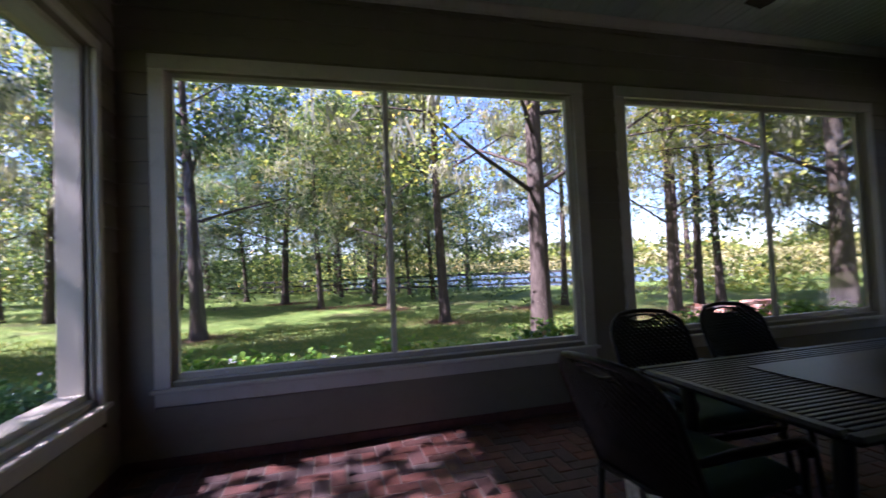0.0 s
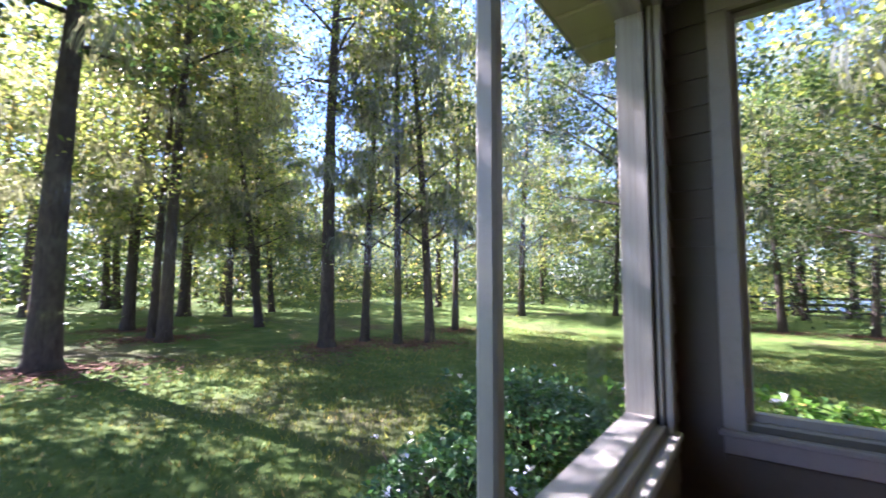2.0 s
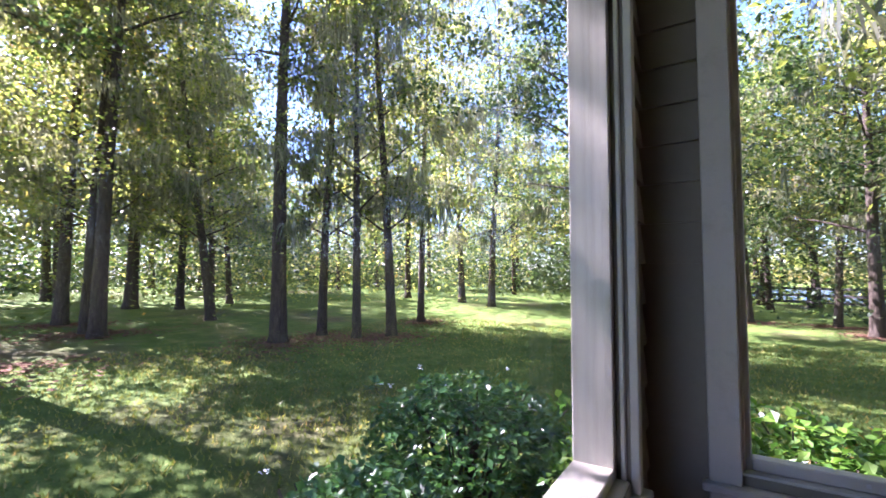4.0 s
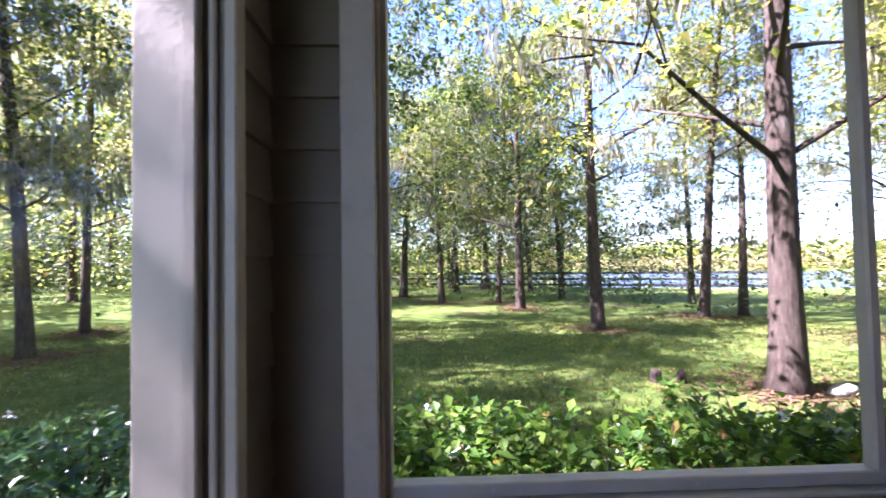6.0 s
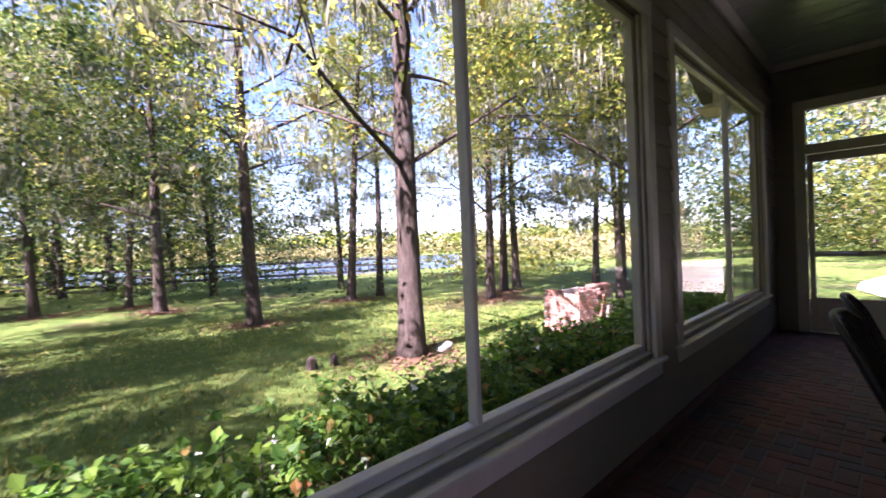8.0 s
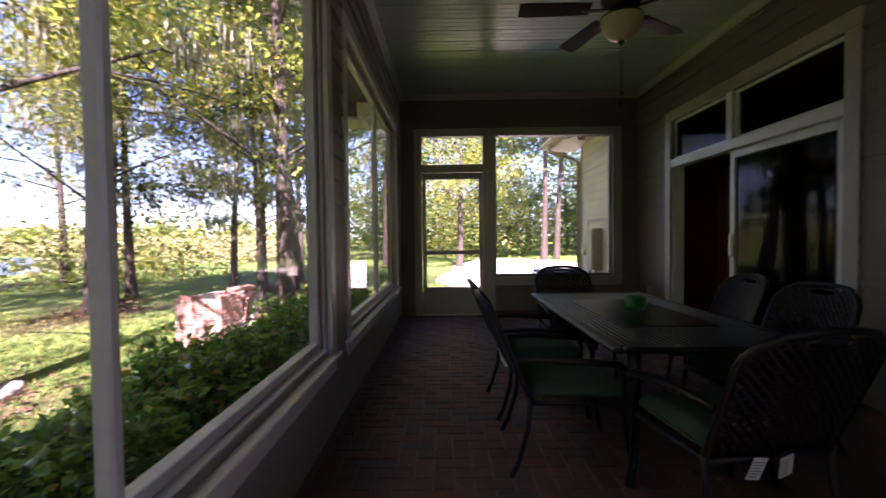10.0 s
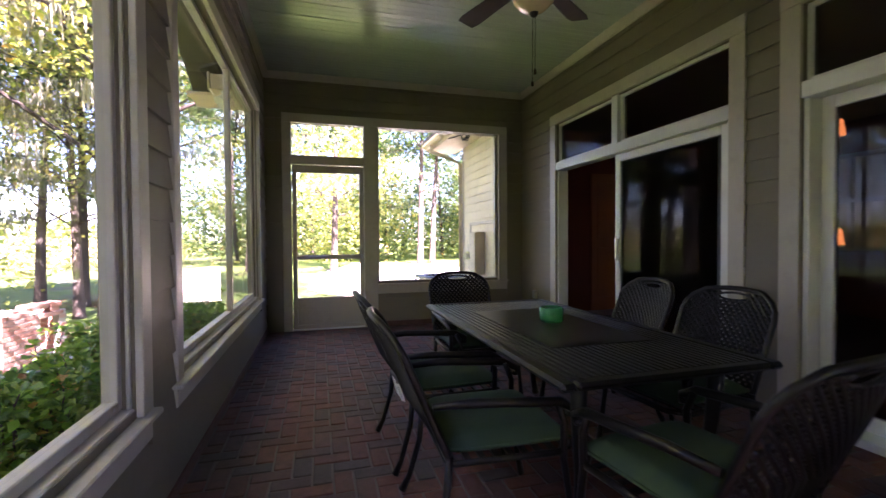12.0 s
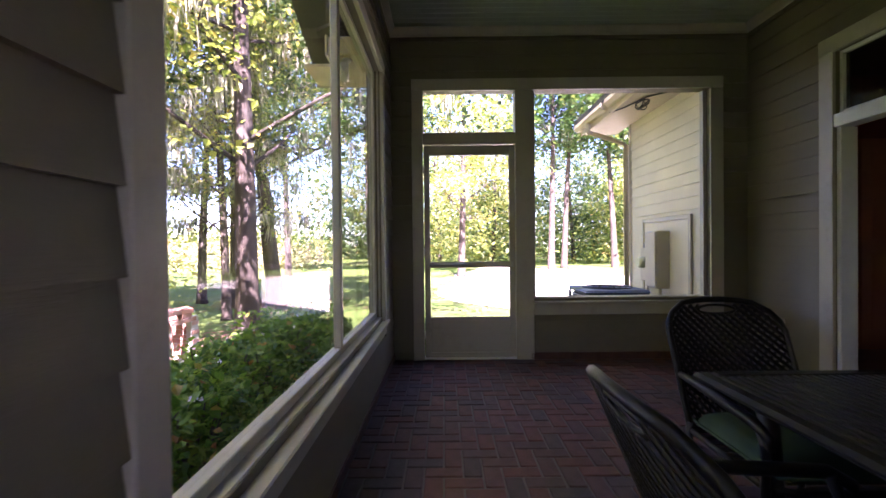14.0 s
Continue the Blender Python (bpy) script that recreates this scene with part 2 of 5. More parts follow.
# ---- mesh helpers ----
class Geo:
    """Collects the faces of one mesh."""

    def __init__(self):
        self.v, self.f, self.smooth = [], [], []

    def add(self, verts, faces, smooth=False):
        o = len(self.v)
        self.v.extend(verts)
        self.f.extend([tuple(i + o for i in f) for f in faces])
        self.smooth.extend([smooth] * len(faces))
        return self

    def box(self, x0, y0, z0, x1, y1, z1, c=0.0, m=None):
        """A box with its edges chamfered by c."""
        x0, x1, y0, y1, z0, z1 = min(x0, x1), max(x0, x1), min(y0, y1), max(y0, y1), min(z0, z1), max(z0, z1)
        if c <= 0:
            v = [(x, y, z) for x in (x0, x1) for y in (y0, y1) for z in (z0, z1)]
            f = [(0, 1, 3, 2), (4, 6, 7, 5), (0, 4, 5, 1), (2, 3, 7, 6), (0, 2, 6, 4), (1, 5, 7, 3)]
        else:
            c = min(c, (x1 - x0) / 2.01, (y1 - y0) / 2.01, (z1 - z0) / 2.01)
            v, idx = [], {}
            for sx in (0, 1):
                for sy in (0, 1):
                    for sz in (0, 1):
                        p = ((x0, x1)[sx], (y0, y1)[sy], (z0, z1)[sz])
                        q = (p[0] + (c, -c)[sx], p[1] + (c, -c)[sy], p[2] + (c, -c)[sz])
                        for a in range(3):
                            idx[sx, sy, sz, a] = len(v)
                            v.append(tuple(p[k] if k == a else q[k] for k in range(3)))
            f = []
            for a in range(3):
                b, d = (a + 1) % 3, (a + 2) % 3
                for s in (0, 1):
                    def key(u, w, ax):
                        k = [0, 0, 0]
                        k[a], k[b], k[d] = s, u, w
                        return idx[k[0], k[1], k[2], ax]
                    q = [key(0, 0, a), key(1, 0, a), key(1, 1, a), key(0, 1, a)]
                    f.append(tuple(q) if s else tuple(q[::-1]))
            for a in range(3):
                b, d = (a + 1) % 3, (a + 2) % 3
                for u in (0, 1):
                    for w in (0, 1):
                        def ek(s, ax):
                            k = [0, 0, 0]
                            k[a], k[b], k[d] = s, u, w
                            return idx[k[0], k[1], k[2], ax]
                        q = (ek(0, b), ek(1, b), ek(1, d), ek(0, d))
                        f.append(q if u != w else q[::-1])
            for sx in (0, 1):
                for sy in (0, 1):
                    for sz in (0, 1):
                        t = tuple(idx[sx, sy, sz, a] for a in range(3))
                        f.append(t if (sx + sy + sz) % 2 else t[::-1])
        if m is not None:
            v = [tuple(m @ Vector(p)) for p in v]
        return self.add(v, f)

    def tube(self, pts, radii, n=8, caps=True):
        """A round tube along points."""
        pts = [Vector(p) for p in pts]
        if not hasattr(radii, "__len__"):
            radii = [radii] * len(pts)
        up = Vector((0, 0, 1))
        verts = []
        side = None
        for i, p in enumerate(pts):
            d = (pts[min(i + 1, len(pts) - 1)] - pts[max(i - 1, 0)]).normalized()
            if side is None:
                side = d.cross(up if abs(d.z) < 0.9 else Vector((1, 0, 0))).normalized()
            side = (side - d * side.dot(d)).normalized()
            o = d.cross(side)
            for k in range(n):
                a = 2 * math.pi * k / n
                verts.append(tuple(p + (side * math.cos(a) + o * math.sin(a)) * radii[i]))
        faces = [(i * n + k, i * n + (k + 1) % n, (i + 1) * n + (k + 1) % n, (i + 1) * n + k) for i in range(len(pts) - 1) for k in range(n)]
        self.add(verts, faces, True)
        if caps:
            e = len(self.v) - len(verts)
            self.f.extend([tuple(e + k for k in range(n - 1, -1, -1)), tuple(e + (len(pts) - 1) * n + k for k in range(n))])
            self.smooth.extend([False, False])
        return self

    def lathe(self, prof, n=20, at=(0, 0, 0)):
        """A turned body from (radius, height) pairs."""
        v = [(at[0] + r * math.cos(2 * math.pi * k / n), at[1] + r * math.sin(2 * math.pi * k / n), at[2] + z) for r, z in prof for k in range(n)]
        f = [(i * n + k, i * n + (k + 1) % n, (i + 1) * n + (k + 1) % n, (i + 1) * n + k) for i in range(len(prof) - 1) for k in range(n)]
        return self.add(v, f, True)

    def prism(self, outline, axis, a, b):
        """An outline of 2D points drawn out along an axis from a to b."""
        n = len(outline)
        place = {"x": lambda p, s: (s, p[0], p[1]), "y": lambda p, s: (p[0], s, p[1]), "z": lambda p, s: (p[0], p[1], s)}[axis]
        v = [place(p, a) for p in outline] + [place(p, b) for p in outline]
        f = [(i, (i + 1) % n, n + (i + 1) % n, n + i) for i in range(n)] + [tuple(range(n - 1, -1, -1)), tuple(range(n, 2 * n))]
        return self.add(v, f)

    def mesh(self, name, mat):
        me = bpy.data.meshes.new(name)
        me.from_pydata([tuple(p) for p in self.v], [], self.f)
        me.polygons.foreach_set("use_smooth", self.smooth)
        if mat:
            me.materials.append(mat)
        me.update()
        return me


def fix_normals(me):
    bm = bmesh.new()
    bm.from_mesh(me)
    bmesh.ops.recalc_face_normals(bm, faces=bm.faces)
    bm.to_mesh(me)
    bm.free()
    return me


def part(name, geo, mat, parent=None, label="", m=None, fix=True):
    """Links a Geo or a mesh as one object, under a parent if one is given."""
    me = geo.mesh(name, mat) if isinstance(geo, Geo) else geo
    if fix and isinstance(geo, Geo):
        fix_normals(me)
    ob = new(name, me)
    if parent:
        ob.parent = parent
    if m is not None:
        ob.matrix_basis = m
    if label:
        ob["label"] = label
    return ob


def thing(name, label, category, group="", kind="", m=None):
    ob = new(name)
    ob.empty_display_size = 0.1
    if m is not None:
        ob.matrix_basis = m
    return tagged(ob, label, category, group, kind)

# ---- walls of the porch ----
T = 0.115
Z0, Z1 = 0.56, 2.71
WIN_N1, WIN_N2 = (0.31, 3.47), (3.985, 7.005)      # along x
WIN_W = (-3.26, -0.275)                           # along y
DOOR_E, TRANSOM_E, WIN_E = (-1.305, -0.33, 0.0, 2.235), (-1.295, -0.342, 2.345, 2.785), (-3.30, -1.47, 0.63, 2.78)
SL1, SL2 = (4.16, 6.70), (1.05, 3.65)             # sliding doors, along x
SL_TOP, TR_BOT, TR_TOP = 2.10, 2.205, 2.71


def wall_mesh(lo, hi, z0, z1, holes, depth, axis):
    """A wall along an axis with holes (lo, hi, z0, z1) cut through; depth is (near, far) across it."""
    g = Geo()
    cuts = sorted({lo, hi, *[v for h in holes for v in h[:2]]})
    for a, b in zip(cuts, cuts[1:]):
        mid = (a + b) / 2
        spans, z = [], z0
        for h in sorted([h for h in holes if h[0] < mid < h[1]], key=lambda h: h[2]):
            if h[2] > z:
                spans.append((z, h[2]))
            z = max(z, h[3])
        if z < z1:
            spans.append((z, z1))
        for s, e in spans:
            if axis == "x":
                g.box(a, depth[0], s, b, depth[1], e)
            else:
                g.box(depth[0], a, s, depth[1], b, e)
    return g


holes_n = [(*WIN_N1, Z0, Z1), (*WIN_N2, Z0, Z1)]
holes_w = [(*WIN_W, Z0, Z1)]
holes_e = [DOOR_E, TRANSOM_E, WIN_E]
holes_s = [(*SL1, 0.0, TR_TOP), (*SL2, 0.0, TR_TOP)]
wall_n = tagged(part("wall_north", wall_mesh(-T, LX + T, -0.7, CEIL, holes_n, (0.0, T), "x"), SIDING), "tan lap-sided porch wall with two wide window openings, darkened for shade", "wall", kind="structure")
wall_w = tagged(part("wall_west", wall_mesh(WY - T, 0.0, -0.7, CEIL, holes_w, (-T, 0.0), "y"), SIDING), "tan lap-sided end wall with a wide window opening, darkened for shade", "wall", kind="structure")
wall_e = tagged(part("wall_east", wall_mesh(WY - T, 0.0, -0.7, CEIL, holes_e, (LX, LX + T), "y"), SIDING), "tan lap-sided end wall with screen door and window, darkened for shade", "wall", kind="structure")
wall_s = tagged(part("wall_south", wall_mesh(0.0, LX, -0.7, CEIL, holes_s, (WY - T, WY), "x"), SIDING), "tan lap-sided house wall with two sliding glass doors, darkened for shade", "wall", kind="structure")

# ceiling of narrow beaded boards running north to south
g = Geo()
n_board, w_board = 92, (LX + 2 * T) / 92
for i in range(n_board):
    a = -T + i * w_board
    g.box(a + 0.002, WY - T, CEIL + 0.0015 * (i % 3), a + w_board - 0.002, T, CEIL + 0.02, 0.004)
g.box(-T, WY - T, CEIL + 0.014, LX + T, T, CEIL + 0.06)
tagged(part("ceiling", g, CEILING), "pale blue-green beadboard porch ceiling, semi-gloss", "ceiling", kind="structure")

# crown moulding
crown_prof = [(0.0, 0.0), (0.016, 0.004), (0.02, 0.02), (0.05, 0.05), (0.062, 0.062), (0.066, 0.078), (0.0, 0.078)]
zc = CEIL - 0.078
crown = thing("crown_moulding", "cream painted crown moulding round the porch ceiling", "moulding", kind="structure")
part("crown_length", Geo().prism([(-d, zc + h) for d, h in crown_prof], "x", 0.0, LX), TRIM, crown)
part("crown_length", Geo().prism([(WY + d, zc + h) for d, h in crown_prof], "x", 0.0, LX), TRIM, crown)
part("crown_length", Geo().prism([(d, zc + h - 0.001) for d, h in crown_prof], "y", WY, 0.0), TRIM, crown)
part("crown_length", Geo().prism([(LX - d, zc + h - 0.001) for d, h in crown_prof], "y", WY, 0.0), TRIM, crown)

base = thing("baseboard", "dark brick-red base strip along the porch floor", "baseboard", kind="structure")
part("base_length", Geo().box(0.0, -0.03, 0.0, LX, -0.002, 0.07, 0.006), FLOOR_BRICK, base)
part("base_length", Geo().box(0.002, WY, 0.0, 0.03, -0.032, 0.07, 0.006), FLOOR_BRICK, base)
part("base_length", Geo().box(LX - 0.03, WY, 0.0, LX - 0.002, DOOR_E[0] - 0.13, 0.07, 0.006), FLOOR_BRICK, base)


# ---- windows ----
def window(name, lo, hi, z0, z1, axis, wall, into, label, mull=None, sashes=(), cw=0.095, deep=0.1):
    """A fixed porch window: casing on the wall face, stool, apron, jamb stops, mullion and panes. into: +1 if outside lies to the positive side."""
    w = thing(name, label, "window", kind="structure")

    def b(geo, a0, d0, h0, a1, d1, h1, c=0.004):
        d0, d1 = wall + into * d0, wall + into * d1
        return geo.box(a0, d0, h0, a1, d1, h1, c) if axis == "x" else geo.box(d0, a0, h0, d1, a1, h1, c)

    part("head_casing", b(Geo(), lo - cw, -0.034, z1 - 0.004, hi + cw, -0.001, z1 + cw), TRIM, w)
    for s, e in ((lo - cw, lo + 0.004), (hi - 0.004, hi + cw)):
        part("side_casing", b(Geo(), s, -0.03, z0 - 0.03, e, -0.001, z1 - 0.0045), TRIM, w)
    part("stool", b(Geo(), lo - cw - 0.02, -0.06, z0 - 0.058, hi + cw + 0.02, 0.004, z0 - 0.031, 0.006), TRIM, w)
    part("apron", b(Geo(), lo - cw, -0.026, z0 - 0.15, hi + cw, -0.001, z0 - 0.059), TRIM, w)
    part("sill", b(Geo(), lo, 0.0045, z0 - 0.03, hi, max(T, deep) + 0.03, z0 + 0.008), TRIM, w)
    stop_d = (0.045, deep)
    for k, (s, e) in enumerate(((lo, lo + 0.035), (hi - 0.035, hi))):
        part("jamb_stop", b(Geo(), s, stop_d[0], z0 + 0.009, e, stop_d[1], z1), TRIM, w)
        part("jamb_bead", b(Geo(), s if k == 0 else e - 0.016, 0.012, z0 + 0.009, s + 0.016 if k == 0 else e, 0.028, z1), TRIM, w)
    part("head_stop", b(Geo(), lo + 0.0355, stop_d[0], z1 - 0.035, hi - 0.0355, stop_d[1], z1), TRIM, w)
    part("bottom_rail", b(Geo(), lo + 0.0355, stop_d[0], z0 + 0.009, hi - 0.0355, stop_d[1], z0 + 0.05), TRIM, w)
    if mull:
        part("mullion", b(Geo(), mull - 0.02, 0.035, z0 + 0.0505, mull + 0.02, 0.085, z1 - 0.0355, 0.008), TRIM, w)
    edges = [lo + 0.036, *([mull - 0.0205, mull + 0.0205] if mull else []), hi - 0.036]
    for k in range(0, len(edges), 2):
        p = part("pane", b(Geo(), edges[k], 0.07, z0 + 0.051, edges[k + 1], 0.074, z1 - 0.036, 0), SCREEN_GLASS if k // 2 in sashes else GLASS, w)
        p.visible_shadow = False
        x = edges[k] + 0.3
        while x < edges[k + 1]:
            part("screw", b(Geo(), x - 0.006, 0.043, z0 + 0.025, x + 0.006, 0.0455, z0 + 0.037, 0), STEEL, w)
            x += 0.62
    return w


window("window_1", *WIN_N1, Z0, Z1, "x", 0.0, 1, "wide porch window with cream casing and a centre mullion", 1.838)
window("window_2", *WIN_N2, Z0, Z1, "x", 0.0, 1, "wide porch window with cream casing, one sash tinted", 5.67, (1,))
window("window_3", *WIN_W, Z0, Z1, "y", 0.0, -1, "wide end-wall window with sunlit cream sill and mullion", -1.895, (), 0.05, 0.185)


def east_front():
    """Casing, transom, window and screen door of the east wall."""
    x = LX
    w = thing("window_4", "cream cased transom and fixed window beside the screen door", "window", kind="structure", m=pose(0, 0.03, 0))
    part("head_casing", Geo().box(x - 0.034, -3.46, 2.781, x - 0.001, -0.255, 2.90, 0.004), TRIM, w)
    part("side_casing", Geo().box(x - 0.03, -0.37, 0.0, x - 0.001, -0.255, 2.7805, 0.004), TRIM, w)
    part("side_casing", Geo().box(x - 0.03, -3.46, 0.50, x - 0.001, -3.328, 2.7805, 0.004), TRIM, w)
    part("centre_post", Geo().box(x - 0.03, -1.504, 0.0, x + 0.11, -1.322, 2.7805, 0.004), TRIM, w)
    part("transom_bar", Geo().box(x - 0.028, -1.3215, 2.232, x + 0.11, -0.3705, 2.349, 0.004), TRIM, w)
    part("stool", Geo().box(x - 0.055, -3.475, 0.575, x + 0.004, -1.5045, 0.602, 0.006), TRIM, w)
    part("apron", Geo().box(x - 0.026, -3.46, 0.46, x - 0.001, -1.5045, 0.5745, 0.004), TRIM, w)
    part("sill", Geo().box(x + 0.0045, -3.33, 0.60, x + T + 0.03, -1.5045, 0.638, 0.004), TRIM, w)
    for a, b in ((-3.33, -3.295), (-1.5365, -1.5045)):
        part("jamb_stop", Geo().box(x + 0.05, a, 0.6385, x + 0.115, b, 2.78, 0.003), TRIM, w)
    p = part("pane", Geo().box(x + 0.08, -3.294, 0.639, x + 0.084, -1.537, 2.779), GLASS, w)
    p.visible_shadow = False
    p = part("pane", Geo().box(x + 0.08, -1.3215, 2.3495, x + 0.084, -0.3725, 2.7805), GLASS, w)
    p.visible_shadow = False
    # the door leaf
    d = thing("door_1", "closed cream screen door with mid rail and kick panel", "door", kind="structure", m=pose(0, 0.03, 0))
    a, b = -1.318, -0.375
    xd0, xd1 = x + 0.02, x + 0.058
    for s, e in ((a, a + 0.058), (b - 0.058, b)):
        part("stile", Geo().box(xd0, s, 0.018, xd1, e, 2.225, 0.004), TRIM, d)
    rails = ((0.018, 0.07), (0.405, 0.44), (0.955, 1.015), (2.125, 2.225))
    for s, e in rails:
        part("rail", Geo().box(xd0, a + 0.0585, s, xd1, b - 0.0585, e, 0.004), TRIM, d)
    part("kick_panel", Geo().box(xd0 + 0.012, a + 0.0585, 0.0705, xd1 - 0.012, b - 0.0585, 0.4045), TRIM, d, "cream painted lower panel")
    for s, e in ((0.4405, 0.9545), (1.0155, 2.1245)):
        p = part("screen_pane", Geo().box(xd0 + 0.018, a + 0.0585, s, xd0 + 0.02, b - 0.0585, e), GLASS, d)
        p.visible_shadow = False
    part("push_bar", Geo().tube([(xd0 - 0.03, b - 0.05, 0.985), (xd0 - 0.03, b - 0.45, 0.99)], 0.011).tube([(xd0, b - 0.08, 0.985), (xd0 - 0.03, b - 0.08, 0.985)], 0.008), STEEL, d)
    part("latch", Geo().box(xd0 - 0.03, a + 0.015, 0.96, xd0, a + 0.045, 1.02, 0.006), STEEL, d)
    for z in (0.25, 1.12, 1.98):
        part("hinge", Geo().tube([(xd0 - 0.006, b + 0.002, z - 0.04), (xd0 - 0.006, b + 0.002, z + 0.04)], 0.007), STEEL, d)
    tagged(part("threshold", Geo().box(x - 0.01, -1.304, 0.0, x + T, -0.331, 0.016, 0.003), WHITE), "thin pale metal door threshold", "threshold", kind="structure")


east_front()


def sliding_door(name, lo, hi, mid, slid, label):
    """A sliding glass door with a two-light transom over it. slid: both leaves stand on the west side."""
    y = WY
    w = thing(name, label, "sliding door", kind="structure")
    part("head_casing", Geo().box(lo - 0.13, y + 0.001, TR_TOP - 0.003, hi + 0.13, y + 0.034, TR_TOP + 0.125, 0.004), TRIM, w)
    for s, e in ((lo - 0.13, lo + 0.003), (hi - 0.003, hi + 0.13)):
        part("side_casing", Geo().box(s, y + 0.001, 0.0, e, y + 0.03, TR_TOP - 0.0035, 0.004), TRIM, w)
    part("transom_bar", Geo().box(lo + 0.0035, y - 0.12, SL_TOP, hi - 0.0035, y + 0.025, TR_BOT, 0.006), WHITE, w)
    part("transom_post", Geo().box(mid - 0.05, y - 0.11, TR_BOT + 0.0005, mid + 0.05, y + 0.012, TR_TOP - 0.0005, 0.006), WHITE, w)
    for s, e in ((lo, mid - 0.05), (mid + 0.05, hi)):
        for q in ((s, s + 0.028, TR_BOT + 0.001, TR_TOP - 0.001), (e - 0.028, e, TR_BOT + 0.001, TR_TOP - 0.001), (s + 0.0285, e - 0.0285, TR_BOT + 0.001, TR_BOT + 0.03), (s + 0.0285, e - 0.0285, TR_TOP - 0.03, TR_TOP - 0.001)):
            part("transom_frame", Geo().box(q[0] + 0.0008, y - 0.09, q[2], q[1] - 0.0008, y - 0.03, q[3], 0.003), WHITE, w)
        part("transom_pane", Geo().box(s + 0.0285, y - 0.062, TR_BOT + 0.0305, e - 0.0285, y - 0.058, TR_TOP - 0.0305), DOOR_GLASS, w).visible_shadow = False
    part("track", Geo().box(lo, y - 0.15, 0.0, hi, y + 0.05, 0.055, 0.006), WHITE, w, "white vinyl bottom track")
    for s, e in ((lo, lo + 0.045), (hi - 0.045, hi)):
        part("jamb", Geo().box(s + 0.0038, y - 0.14, 0.0555, e - 0.0038, y - 0.0005, SL_TOP - 0.0005, 0.004), WHITE, w)
    leaves = ((lo + 0.05, mid + 0.05, -0.06), (lo + 0.13, mid + 0.11, -0.115)) if slid else ((lo + 0.05, mid + 0.05, -0.06), (mid - 0.05, hi - 0.05, -0.115))
    for k, (s, e, dy) in enumerate(leaves):
        lf = new("leaf")
        lf.parent = w
        f = 0.075
        for q in ((s, 0.056, s + f, 2.098), (e - f, 0.056, e, 2.098), (s + f + 0.0004, 0.056, e - f - 0.0004, 0.15), (s + f + 0.0004, 2.02, e - f - 0.0004, 2.098)):
            part("leaf_frame", Geo().box(q[0], y + dy - 0.022, q[1], q[2], y + dy + 0.022, q[3], 0.004), WHITE, lf)
        part("leaf_pane", Geo().box(s + f + 0.001, y + dy - 0.003, 0.151, e - f - 0.001, y + dy + 0.003, 2.019), DOOR_GLASS, lf).visible_shadow = False
        if k == 0:
            part("leaf_handle", Geo().box(e - 0.06, y + dy + 0.022, 0.98, e - 0.02, y + dy + 0.05, 1.22, 0.01), STEEL, lf, "grey metal pull handle")


sliding_door("door_2", *SL1, 5.52, True, "white sliding glass door standing half open to a dark room")
sliding_door("door_3", *SL2, 2.30, False, "closed white sliding glass door reflecting the garden")

# ---- house room behind the sliding doors ----
RX0, RX1, RY, RZ = 0.3, 8.0, -8.6, 3.0
tagged(part("room_floor", Geo().box(RX0, RY, -0.12, RX1, WY - T, 0.0), ROOM_FLOOR), "dark wooden floor of the room indoors", "floor", kind="structure")
tagged(part("room_ceiling", Geo().box(RX0, RY, RZ, RX1, WY - T, RZ + 0.1), ROOM_CEIL), "pale ceiling of the room indoors", "ceiling", kind="structure")
tagged(part("room_wall_east", Geo().box(RX1, RY, 0, RX1 + 0.12, WY - T, RZ), ROOM_WALL), "rust-red plaster wall indoors", "wall", kind="structure")
tagged(part("room_wall_west", Geo().box(RX0 - 0.12, RY, 0, RX0, WY - T, RZ), ROOM_WALL), "rust-red plaster wall indoors", "wall", kind="structure")
# the second hole is for the added window
tagged(part("room_wall_south", wall_mesh(RX0 - 0.12, RX1 + 0.12, 0, RZ, [(1.55, 2.75, 0.9, 2.1), (5.4, 7.4, 1.0, 2.5)], (RY - 0.12, RY), "x"), ROOM_WALL), "rust-red plaster wall indoors with a small window", "wall", kind="structure")


